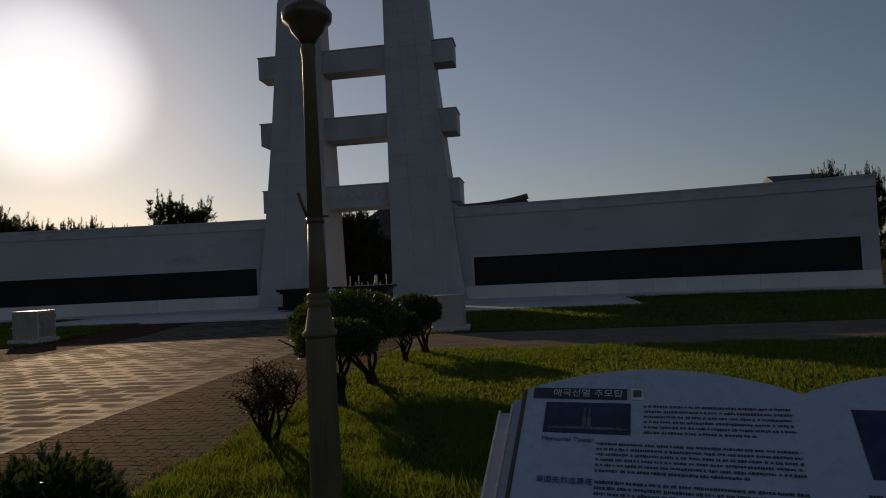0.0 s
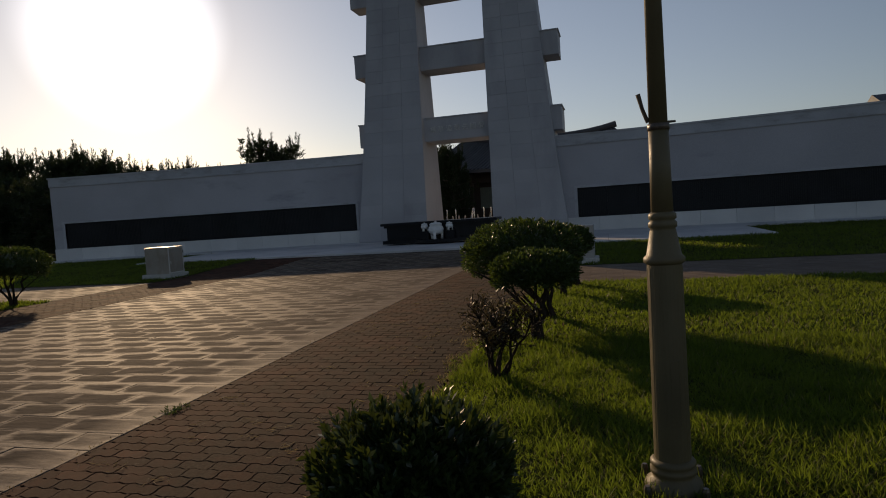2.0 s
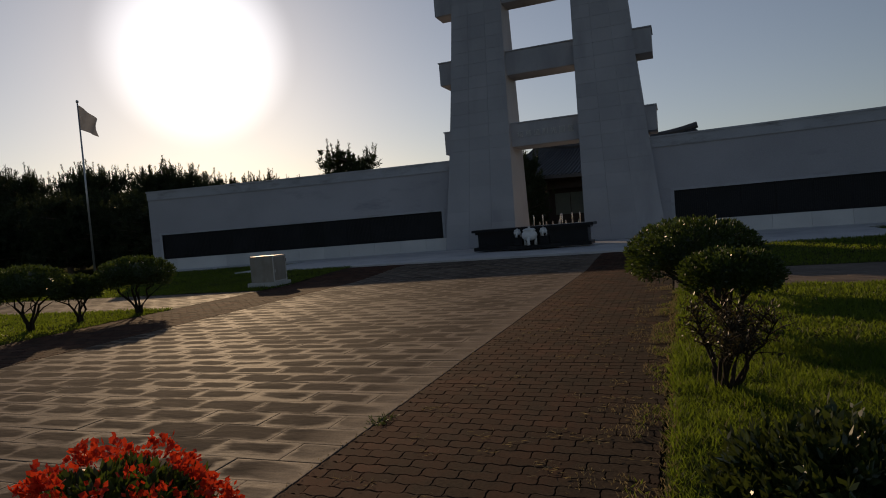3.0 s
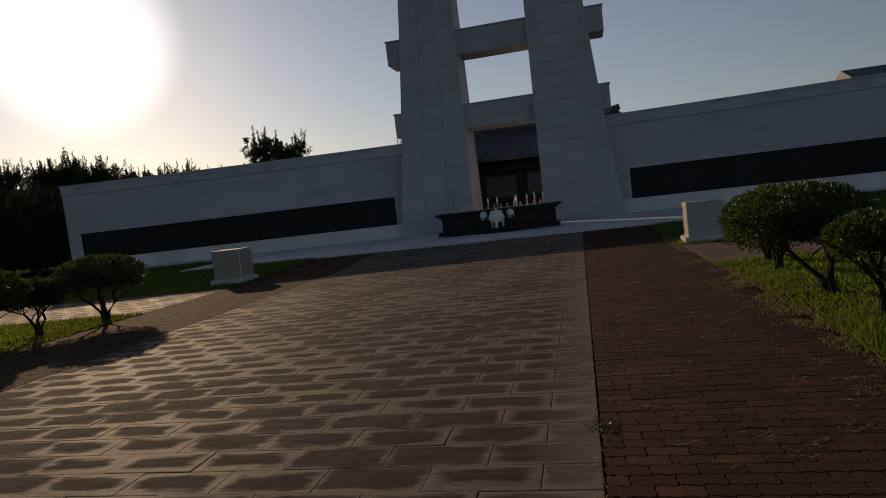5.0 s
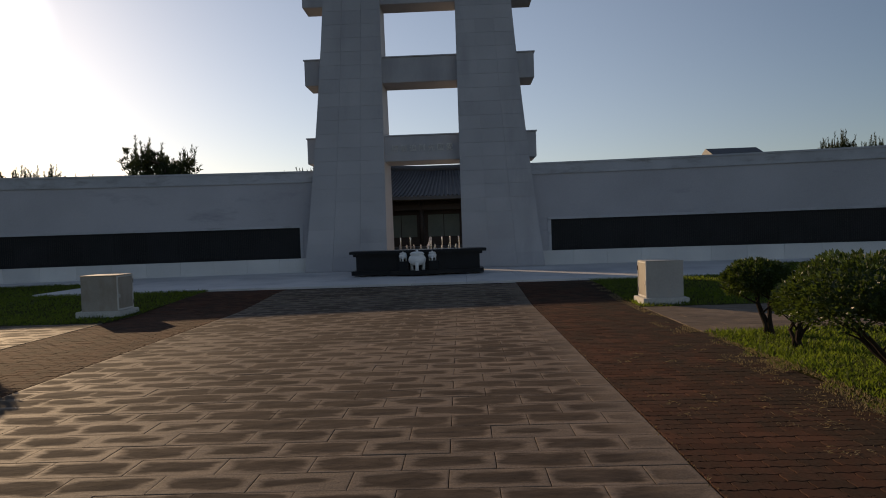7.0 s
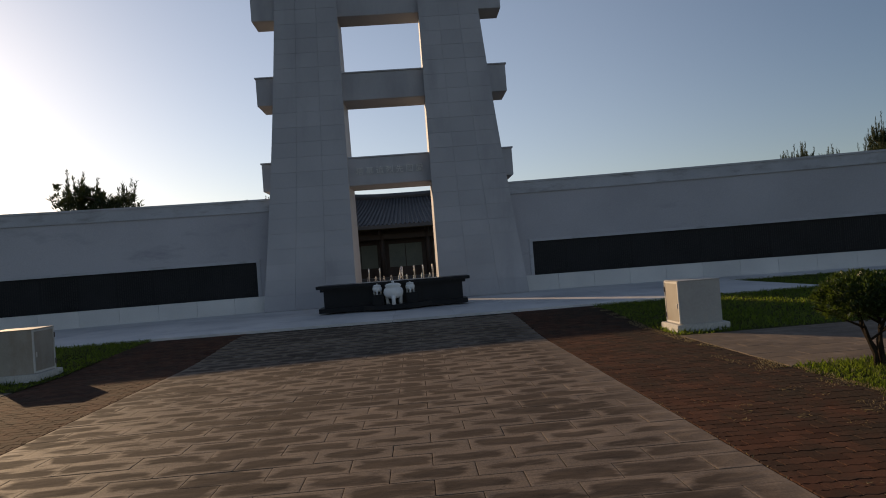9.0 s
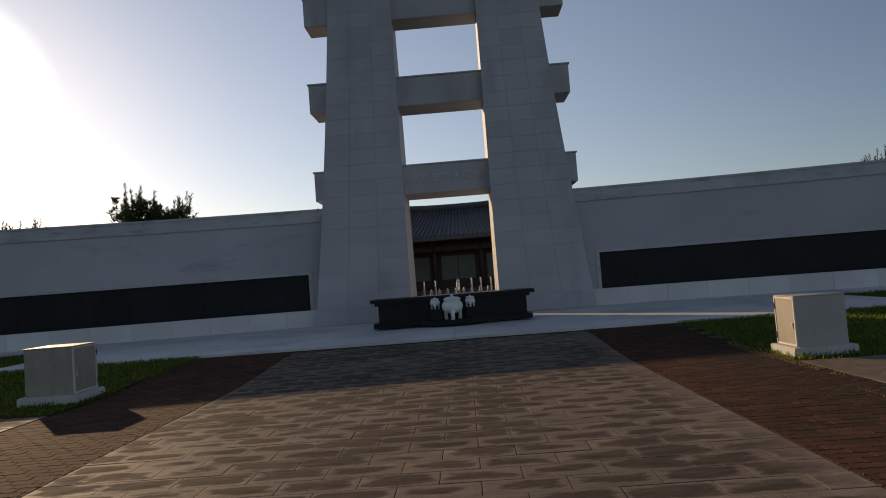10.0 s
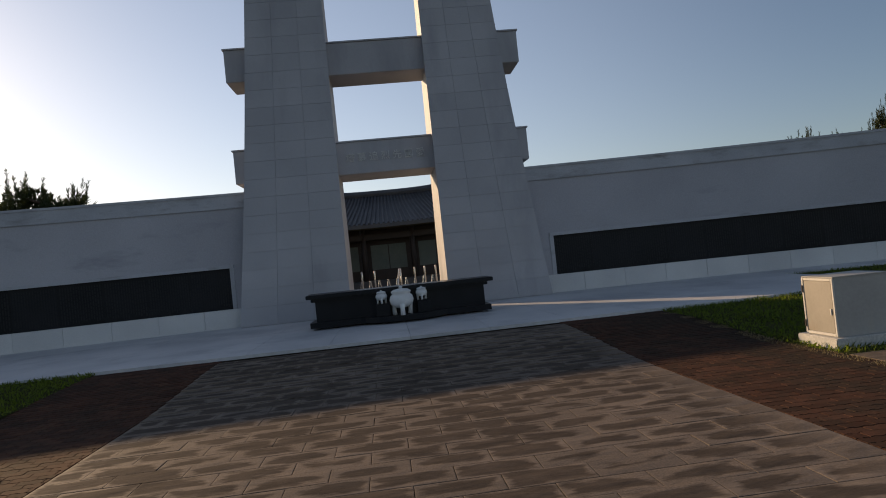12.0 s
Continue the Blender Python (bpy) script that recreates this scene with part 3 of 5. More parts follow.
W_IN, W_END, P_IN, P_END = 3.4, 19.3, 4.83, 18.75
walls = {}
for side, name in ((-1, "wall_west"), (1, "wall_east")):
    w = thing(name, "long curved pale stone memorial wall with a dark inscribed band", "wall", kind="structure")
    walls[side] = w
    wall_strip(side, W_IN, W_END, -0.1, 0.70, 0.10, 0.62, "wall_base", M_WALL, w)
    wall_strip(side, W_IN, W_END, 2.02, 3.66, 0.0, 0.62, "wall_face", M_WALL, w)
    wall_strip(side, W_IN, W_END, 0.70, 2.02, 0.30, 0.60, "wall_core", M_WALL, w)
    wall_strip(side, W_IN, P_IN, 0.702, 2.018, 0.0, 0.30, "wall_pier", M_WALL, w)
    wall_strip(side, P_END, W_END, 0.702, 2.018, 0.0, 0.30, "wall_pier", M_WALL, w)
    wall_strip(side, W_IN, W_END, 3.66, 4.03, -0.05, 0.67, "wall_cap", M_CAP, w)
    wall_strip(side, W_IN, W_END + 0.03, 4.03, 4.10, -0.08, 0.70, "coping", M_CAP, w)
    wall_strip(side, P_IN - 0.12, P_END + 0.12, 1.93, 2.019, -0.05, 0.10, "ledge", M_CAP, w, "thin projecting pale stone ledge")
    wall_strip(side, P_IN - 0.12, P_IN, 0.72, 1.93, -0.02, 0.08, "jamb", M_CAP, w)
    wall_strip(side, P_END, P_END + 0.12, 0.72, 1.93, -0.02, 0.08, "jamb", M_CAP, w)

# ---- altar table, urns, barrier ----
altar = thing("altar_table", "long low black granite altar table before the tower", "altar", (AX, 22.9, PAD_Z + 0.05))
AZ = PAD_Z + 0.05


def bowed(x0, x1, yb, yf, bulge, bw, z0, z1, n=40):
    """A slab whose front swells out in the middle."""
    b = bmesh.new()
    fr, bk = [], []
    for k in range(n + 1):
        x = x0 + (x1 - x0) * k / n
        t = max(0.0, 1 - (abs(x) / bw) ** 2) if abs(x) < bw else 0.0
        fr.append((x, yf - bulge * t * t * (3 - 2 * t)))
        bk.append((x, yb))
    lo = [b.verts.new((x, y, z0)) for x, y in fr + bk[::-1]]
    hi = [b.verts.new((x, y, z1)) for x, y in fr + bk[::-1]]
    m = len(lo)
    for k in range(m):
        b.faces.new((lo[k], lo[(k + 1) % m], hi[(k + 1) % m], hi[k]))
    b.faces.new(lo[::-1])
    b.faces.new(hi)
    return b


part("base_slab", bowed(-2.20, 2.08, 0.55, -0.40, 0.42, 1.0, 0.0, 0.13), M_BLACK, altar)
part("body", bowed(-2.06, 1.96, 0.50, -0.25, 0.10, 0.8, 0.13, 0.62), M_BLACK, altar)
part("moulding", box(-2.15, 2.05, -0.33, 0.55, 0.60, 0.68, 0.01), M_BLACK, altar)
part("tabletop", box(-2.25, 2.18, -0.42, 0.62, 0.68, 0.775, 0.012), M_BLACK, altar)
for x in (-0.48, 0.48):
    part("pedestal", box(x - 0.16, x + 0.16, -0.62, -0.30, 0.13, 0.42, 0.01), M_BLACK, altar)


def urn(at, s, label):
    u = thing("incense_urn", label, "urn", at, group="urns before the altar")
    part("bowl", lathe([(0.12 * s, 0.26 * s), (0.30 * s, 0.30 * s), (0.43 * s, 0.42 * s), (0.47 * s, 0.57 * s), (0.43 * s, 0.72 * s), (0.34 * s, 0.80 * s), (0.37 * s, 0.83 * s), (0.37 * s, 0.87 * s)], 32), M_URN, u, smooth=True)
    part("lid", lathe([(0.39 * s, 0.865 * s), (0.39 * s, 0.90 * s), (0.28 * s, 0.97 * s), (0.08 * s, 1.00 * s)], 32), M_URN, u, smooth=True)
    part("knob", lathe([(0.04 * s, 0.99 * s), (0.07 * s, 1.03 * s), (0.07 * s, 1.07 * s), (0.02 * s, 1.10 * s)], 16), M_URN, u, smooth=True)
    for k in range(3):
        a = -math.pi / 2 + 2 * math.pi * k / 3
        c, t = math.cos(a), math.sin(a)
        part("foot", tube([(0.34 * s * c, 0.34 * s * t, 0.42 * s), (0.37 * s * c, 0.37 * s * t, 0.22 * s), (0.35 * s * c, 0.35 * s * t, 0.0)], [0.12 * s, 0.085 * s, 0.095 * s], 8), M_URN, u, smooth=True)
    return u


urn((AX - 0.04, 22.30, AZ + 0.13), 0.60, "large white stone three-legged urn before the black altar")
urn((AX - 0.50, 22.42, AZ + 0.42), 0.29, "small white stone urn on a black pedestal")
urn((AX + 0.44, 22.42, AZ + 0.42), 0.29, "small white stone urn on a black pedestal")

barrier = thing("folding_barrier", "polished steel folding barrier with lattice in the gateway", "barrier", (AX, 28.15, PAD_Z))
for x in (-1.12, -0.71, 0.59, 0.92, 1.28):
    part("post", lathe([(0.03, -0.02), (0.03, 1.16), (0.022, 1.20), (0.008, 1.215)], 10, at=(x, 0, 0)), M_STEEL, barrier, smooth=True)
part("post", tube([(-0.10, 0, 0), (0.10, 0, 1.2)], [0.03, 0.03], 8), M_STEEL, barrier, smooth=True)
part("post", lathe([(0.03, -0.02), (0.03, 1.18), (0.008, 1.215)], 10, at=(0.13, 0.05, 0)), M_STEEL, barrier, smooth=True)
for k in range(9):
    x = -1.30 + 0.29 * k
    for a, c in ((0, 0.145), (0.29, 0.145)):
        part("lattice_bar", tube([(x + a, -0.02 if a else 0.02, 0.10), (x + c, 0, 0.90)], [0.019, 0.019], 6), M_STEEL, barrier)
part("bottom_rail", box(-1.36, 1.36, -0.025, 0.025, 0.08, 0.13, 0.005), M_STEEL, barrier)


# ---- steel cabinets ----
def cabinet(at, w, d, h, label, hinge_side, paint):
    """A sheet steel cabinet with a framed and hinged side door, on a cast plinth."""
    c = thing("utility_cabinet", label, "cabinet", at, group="cabinets beside the path")
    part("plinth", box(-w / 2 - 0.09, w / 2 + 0.09, -d / 2 - 0.08, d / 2 + 0.08, -0.06, 0.115, 0.012), M_CONC, c, "chipped pale concrete plinth")
    part("body", box(-w / 2, w / 2, -d / 2, d / 2, 0.112, h - 0.014, 0.008), paint, c)
    part("lid", box(-w / 2 - 0.010, w / 2 + 0.010, -d / 2 - 0.010, d / 2 + 0.010, h - 0.016, h, 0.004), paint, c)
    s = hinge_side
    fx = lambda a, b: (min(s * (w / 2 + a), s * (w / 2 + b)), max(s * (w / 2 + a), s * (w / 2 + b)))
    door = part("door", box(*fx(-0.004, 0.010), -d / 2 + 0.035, d / 2 - 0.035, 0.16, h - 0.055, 0.004), M_DARKBOX, c, "weathered steel door with brown reflected tone in its colour")
    for y in (-d / 2 - 0.004, d / 2 - 0.028):
        part("corner_trim", box(*fx(-0.006, 0.016), y, y + 0.032, 0.125, h - 0.018, 0.004), M_EDGETRIM, c, "pale folded edge strip")
    part("top_trim", box(*fx(-0.006, 0.016), -d / 2 + 0.029, d / 2 - 0.029, h - 0.050, h - 0.020, 0.003), M_EDGETRIM, c, "pale folded edge strip")
    part("sill_trim", box(*fx(-0.006, 0.016), -d / 2 + 0.029, d / 2 - 0.029, 0.122, 0.155, 0.003), M_EDGETRIM, c, "pale folded edge strip")
    for z in (0.25, h - 0.16):
        part("hinge", lathe([(0.013, z - 0.045), (0.013, z + 0.045)], 8, at=(s * (w / 2 + 0.018), d / 2 - 0.01, 0)), M_LAMPDARK, door, "dark pin hinge")
    part("latch", box(*fx(0.009, 0.024), -d / 2 + 0.055, -d / 2 + 0.080, 0.45 * h, 0.45 * h + 0.08, 0.004), M_EDGETRIM, door)
    return c


cabinet((-1.68, 15.10, 0.0), 0.72, 0.56, 0.85, "cream painted steel cabinet on a concrete plinth at the lawn corner", -1, M_WHITEBOX)
cabinet((-13.32, 15.62, 0.01), 0.78, 0.62, 0.87, "weathered cream steel cabinet, shade mixed into its colour, on a concrete plinth by the side path", 1, M_DARKBOX)


# ---- street lamp ----
def street_lamp(at):
    s = thing("street_lamp", "khaki painted ornamental cast metal lamp post in the lawn", "street lamp", at)
    s.scale = (0.89, 0.89, 1.0)
    part("base", lathe([(0.155, -0.06), (0.155, -0.02), (0.130, -0.01), (0.148, 0.005), (0.152, 0.03), (0.142, 0.055), (0.110, 0.078), (0.104, 0.09), (0.119, 0.10), (0.119, 0.118), (0.106, 0.128), (0.116, 0.138), (0.116, 0.152), (0.098, 0.166)], 36), M_LAMP, s, smooth=True)
    b = lathe([(0.095, 0.160), (0.088, 1.09)], 28)
    part("lower_shaft", b, M_LAMP, s)
    for k in range(18):
        a = 2 * math.pi * (k + 0.5) / 18
        if 4.45 < a < 6.1:      # a plain face with the inspection hatch
            continue
        part("flute", tube([(0.091 * math.cos(a), 0.091 * math.sin(a), 0.20), (0.086 * math.cos(a), 0.086 * math.sin(a), 1.07)], [0.0038, 0.0038], 6), M_LAMP, s)
    part("hatch", box(-0.002, 0.044, -0.0945, -0.075, 0.34, 0.65, 0.004), M_LAMP, s, "small inspection hatch")
    part("collar", lathe([(0.088, 1.085), (0.104, 1.095), (0.104, 1.115), (0.088, 1.13), (0.066, 1.24), (0.062, 1.25), (0.072, 1.258), (0.072, 1.278), (0.060, 1.288), (0.070, 1.296), (0.070, 1.316), (0.058, 1.326)], 32), M_LAMP, s, smooth=True)
    part("middle_shaft", lathe([(0.056, 1.32), (0.050, 1.72)], 16), M_LAMP, s, smooth=True)
    part("ring", lathe([(0.055, 1.70), (0.055, 1.73)], 16), M_LAMPDARK, s, smooth=True)
    part("upper_shaft", lathe([(0.047, 1.72), (0.040, 2.61), (0.046, 2.63), (0.046, 2.66), (0.038, 2.68)], 16), M_LAMP, s, smooth=True)
    part("bracket", tube([(-0.05, 0, 1.74), (-0.075, -0.01, 1.80), (-0.095, -0.02, 1.87)], [0.011, 0.010, 0.012], 6), M_LAMPDARK, s, "small upward hook")
    part("pin", tube([(0.04, 0, 1.735), (0.085, 0, 1.735)], [0.006, 0.005], 6), M_LAMPDARK, s)
    part("capital", lathe([(0.038, 2.68), (0.06, 2.71), (0.10, 2.75), (0.115, 2.79), (0.15, 2.81), (0.155, 2.85), (0.13, 2.88), (0.06, 2.91), (0.045, 3.00), (0.055, 3.05), (0.045, 3.13)], 28), M_LAMPDARK, s, smooth=True)
    part("lantern_globe", lathe([(0.05, 3.13), (0.13, 3.18), (0.18, 3.27), (0.19, 3.35), (0.16, 3.46), (0.08, 3.53), (0.02, 3.55)], 28), M_URN, s, "milky lantern globe", smooth=True)
    for k in range(4):
        a = math.pi / 4 + k * math.pi / 2
        part("anchor_bolt", lathe([(0.02, -0.02), (0.02, 0.06), (0.014, 0.075)], 8, at=(0.20 * math.cos(a), 0.20 * math.sin(a), 0)), M_LAMPDARK, s)
    return s


street_lamp((-0.665, 3.53, 0.01))


# ---- information board ----
def info_board(at, tilt):
    s = thing("information_board", "white open-book information board on posts with printed pages", "sign", at, -11)
    W, H = 0.735, 0.78

    def page(x0, sgn, z0, z1, grow, drop):
        n = 24
        b = bmesh.new()
        top = [(x0 + W * k / n, drop + 0.085 * math.sin(math.pi * k / n) ** 0.8 + grow) for k in range(n + 1)]
        low = [(x0 + W, -H), (x0, -H)]
        lo = [b.verts.new((x, y, z0)) for x, y in top + low]
        hi = [b.verts.new((x, y, z1)) for x, y in top + low]
        m = len(lo)
        for k in range(m):
            b.faces.new((lo[(k + 1) % m], lo[k], hi[k], hi[(k + 1) % m]))
        b.faces.new(lo)
        b.faces.new(hi[::-1])
        bmesh.ops.recalc_face_normals(b, faces=b.faces)
        return b

    R = Matrix.Rotation(radians(tilt), 4, "X")

    def flat(name, bm, mat, parent, label=""):
        bm.transform(R)
        return part(name, bm, mat, parent, label)

    for x0 in (0.0, W):
        pg = flat("page", page(x0, 1, 0.0, 0.03, 0.0, 0.0), M_SIGN, s)
        pg["label"] = "printed white page"
    flat("page_edge", box(-0.048, 2 * W + 0.048, -H - 0.02, -0.012, -0.035, -0.003, 0.003), M_SIGNEDGE, s, "stepped metal edge")
    flat("backing_plate", box(-0.096, 2 * W + 0.096, -H - 0.04, -0.035, -0.07, -0.038, 0.003), M_SIGNEDGE, s, "stepped metal edge")
    # thin pale strips paint the bright glint along the plate edges
    for name, x, z in (("edge_glint", -0.048, -0.003), ("backing_glint", -0.096, -0.038)):
        flat(name, box(x - 0.004, x + 0.003, -H - 0.02, -0.03, z - 0.004, z + 0.004, 0.001), M_INKPALE, s, "pale strip painted as an edge glint")
    flat("spine", box(-0.012, 0.0, -H, 0.0, -0.003, 0.033, 0.002), M_LAMPDARK, s, "dark page binding")

    def print_(name, x0, x1, y0, y1, mat, z=0.0305, t=0.0012):
        return flat(name, box(x0, x1, y1 + 0.012, y0 + 0.012, z, z + t), mat, s)

    def words(text, size, x, y, mat, align="LEFT"):
        o = letters(text, size, (0, 0, 0), mat, s, depth=0.0004, name="lettering", align=align)
        o.matrix_basis = R @ pose(x, y + 0.012, 0.0335)

    # first entry
    print_("title_bar", 0.020, 0.290, -0.005, -0.045, M_INK)
    words("애국선열 추모탑", 0.030, 0.078, -0.026, M_INKPALE)
    print_("code_patch", 0.301, 0.335, -0.002, -0.044, M_INKPALE)
    print_("code_print", 0.307, 0.329, -0.010, -0.034, M_TEXTGREY, 0.0318)
    print_("photo", 0.062, 0.300, -0.058, -0.165, M_PHOTO)
    print_("photo_ground", 0.075, 0.29, -0.143, -0.152, M_PHOTODIM, 0.0318)
    for x in (0.172, 0.186):
        print_("photo_tower", x, x + 0.005, -0.078, -0.145, M_PHOTODIM, 0.0322)
        print_("photo_tower_foot", x - 0.003, x + 0.008, -0.110, -0.146, M_PHOTODIM, 0.0326)
    for x in (0.080, 0.105, 0.255, 0.275):
        print_("photo_tree", x, x + 0.011, -0.128, -0.146, M_INK, 0.0322)
    words("Memorial Tower", 0.021, 0.062, -0.188, M_INKBLUE)
    words("爱国先烈追慕塔", 0.021, 0.062, -0.317, M_INKBLUE)
    words("愛国先烈記念塔", 0.021, 0.062, -0.388, M_INKBLUE)
    rnd = random.Random(5)

    def lines(x0, x1, y, n, dy, hgt):
        for k in range(n):
            x = x0
            end = x1 if k < n - 1 else x0 + (x1 - x0) * 0.75
            b = bmesh.new()
            while x < end:
                wd = min(end - x, rnd.uniform(0.003, 0.0075))
                y0, y1 = y - k * dy - rnd.uniform(0, 0.25) * hgt, y - k * dy - hgt * rnd.uniform(0.8, 1.15)
                box(x, x + wd, y1 + 0.012, y0 + 0.012, 0.0305, 0.0317, 0, b)
                x += wd + (rnd.uniform(0.0012, 0.0022) if rnd.random() < 0.72 else rnd.uniform(0.004, 0.007))
            flat("text_line", b, M_TEXTGREY, s)

    lines(0.335, 0.70, -0.062, 6, 0.0175, 0.0075)
    lines(0.212, 0.70, -0.192, 6, 0.0165, 0.0075)
    lines(0.212, 0.70, -0.308, 4, 0.0165, 0.0085)
    lines(0.212, 0.70, -0.382, 5, 0.0165, 0.0085)
    # second entry
    print_("title_bar", 0.012, 0.270, -0.462, -0.515, M_INK)
    words("창열사", 0.034, 0.12, -0.492, M_INKPALE)
    print_("code_patch", 0.280, 0.325, -0.465, -0.515, M_INKPALE)
    print_("code_print", 0.288, 0.317, -0.474, -0.504, M_TEXTGREY, 0.0318)
    print_("photo", 0.50, 0.70, -0.515, -0.64, M_PHOTO)
    lines(0.06, 0.46, -0.535, 8, 0.022, 0.0085)
    # facing page
    print_("photo", W + 0.10, W + 0.42, -0.06, -0.26, M_PHOTO)
    lines(W + 0.08, W + 0.66, -0.30, 9, 0.03, 0.009)
    for x in (0.12, 2 * W - 0.12):
        p = part("post", box(x - 0.03, x + 0.03, -0.40, -0.34, -at[2] - 0.02, -0.36, 0.004), M_SIGNEDGE, s)
    return s


info_board((0.472, 2.24, 1.022), 38)


# ---- hall behind the gate ----
def hall(cx, y0):
    h = thing("shrine_hall", "dark timber shrine hall with a grey tiled roof", "building", (cx, y0, 0))
    EW, RW, ED = 9.3, 6.6, 5.6
    Z_E, Z_R = 4.42, 6.92
    part("platform", box(-9.3, 9.3, -4.6, 4.6, -0.1, 0.55, 0.03), M_TILE, h)
    part("rear_wall", box(-8.6, 8.6, 1.5, 3.6, 0.55, 4.3), M_WOOD, h)
    for k in range(6):
        part("column", lathe([(0.20, 0.55), (0.19, 4.2)], 12, at=(-8.75 + 3.5 * k, -3.4, 0)), M_WOOD, h, smooth=True)
    part("lintel", box(-8.9, 8.9, -3.55, -3.25, 3.45, 3.85, 0.02), M_WOOD, h)
    part("front_wall", box(-8.6, 8.6, -2.1, -1.9, 0.55, 4.3), M_WOOD, h)
    for k in range(5):
        x = -7.0 + 3.5 * k
        d = part("door", box(x - 1.45, x + 1.45, -2.16, -2.10, 0.75, 3.25, 0.02), M_WOOD, h)
        for q in (-0.66, 0.66):
            part("panel", box(x + q - 0.63, x + q + 0.63, -2.19, -2.16, 1.30, 3.10, 0.01), M_DOORPAPER, d, "pale papered panel")

    def roof_pt(u, v):
        """u along the ridge -1..1, v from the ridge 0 to the eave 1."""
        w = RW + (EW - RW) * v
        lift = 0.55 * abs(u) ** 3
        z = Z_R + (Z_E - Z_R) * (v ** 0.8) + lift
        return (u * w, -ED * v, z)

    for sgn in (1, -1):
        n, m = 24, 6
        vs = [Vector(roof_pt(-1 + 2 * i / n, j / m)) for j in range(m + 1) for i in range(n + 1)]
        vs = [(v.x, v.y * sgn, v.z) for v in vs]
        k = len(vs)
        vs += [(x, y, z - 0.25) for x, y, z in vs]
        fs = []
        for j in range(m):
            for i in range(n):
                a = j * (n + 1) + i
                q = (a, a + 1, a + n + 2, a + n + 1)
                fs += [q if sgn > 0 else q[::-1], tuple(v + k for v in (q[::-1] if sgn > 0 else q))]
        for i in range(n):
            a = m * (n + 1) + i
            fs.append((a, a + 1, a + 1 + k, a + k))
        slope = part("roof", raw("roof", vs, fs), M_TILE, h)
        for i in range(56):
            u = -1 + 2 * (i + 0.5) / 56
            pts = [Vector(roof_pt(u, j / 5)) for j in range(6)]
            part("roof_tile", tube([(p.x, p.y * sgn, p.z + 0.03) for p in pts], [0.085] * 6, 6), M_TILE, slope)
    part("ridge", tube([(-RW - 0.2 + (2 * RW + 0.4) * k / 12, 0, Z_R + 0.18 + 0.6 * abs(-1 + k / 6) ** 3) for k in range(13)], [0.26] * 13, 8), M_TILE, h)
    return h


hall(AX, 56.0)


def far_house(at, w, d, zw, zr):
    h = thing("house", "pale house with a low grey roof behind the wall", "house", at)
    part("wall", box(-w / 2, w / 2, -d / 2, d / 2, -0.1, zw), M_HOUSE, h)
    b = bmesh.new()
    vs = [b.verts.new(c) for c in ((-w / 2 - 0.6, -d / 2 - 0.6, zw), (w / 2 + 0.6, -d / 2 - 0.6, zw), (w / 2 + 0.6, d / 2 + 0.6, zw), (-w / 2 - 0.6, d / 2 + 0.6, zw), (-w / 2 - 0.6, 0, zr), (w / 2 + 0.6, 0, zr))]
    for f in ((0, 1, 5, 4), (2, 3, 4, 5), (1, 2, 5), (3, 0, 4), (3, 2, 1, 0)):
        b.faces.new([vs[i] for i in f])
    part("roof", b, M_TILE, h)
    for k in range(4):
        x = -w / 2 + w * (k + 0.5) / 4
        for z in (2.0, 6.0, 10.0, 14.0):
            win = part("window", box(x - 0.8, x + 0.8, -d / 2 - 0.06, -d / 2 + 0.02, z, z + 1.5, 0.03), M_CAP, h)
            part("pane", box(x - 0.7, x + 0.7, -d / 2 - 0.07, -d / 2 - 0.05, z + 0.1, z + 1.4), M_GLASS, win)
    return h


far_house((57.5, 150, 0), 10.4, 9.0, 16.9, 19.1)

# ---- flagpole ----
flagpole = thing("flagpole", "slim metal flagpole with a limp grey flag", "flagpole", (-30.1, 24.0, -0.06))
part("pole", lathe([(0.06, 0.0), (0.035, 9.0)], 10), M_POLE, flagpole, smooth=True)
part("finial", lathe([(0.02, 9.0), (0.07, 9.05), (0.07, 9.12), (0.01, 9.17)], 10), M_POLE, flagpole, smooth=True)
b = bmesh.new()
grid = [[b.verts.new((0.04 + 1.15 * i / 10, 0.10 * math.sin(i * 0.9 + j * 0.5) * i / 10, 8.9 - 1.25 * j / 8 * (1 - 0.15 * i / 10) - 0.85 * (i / 10) ** 1.1 * (1 - 0.2 * j / 8))) for i in range(11)] for j in range(9)]
for j in range(8):
    for i in range(10):
        b.faces.new((grid[j][i], grid[j][i + 1], grid[j + 1][i + 1], grid[j + 1][i]))
part("flag", b, M_FLAG, flagpole, "limp grey cloth flag", smooth=True)

# ---- planting ----
def rng(seed):
    return np.random.RandomState(seed)


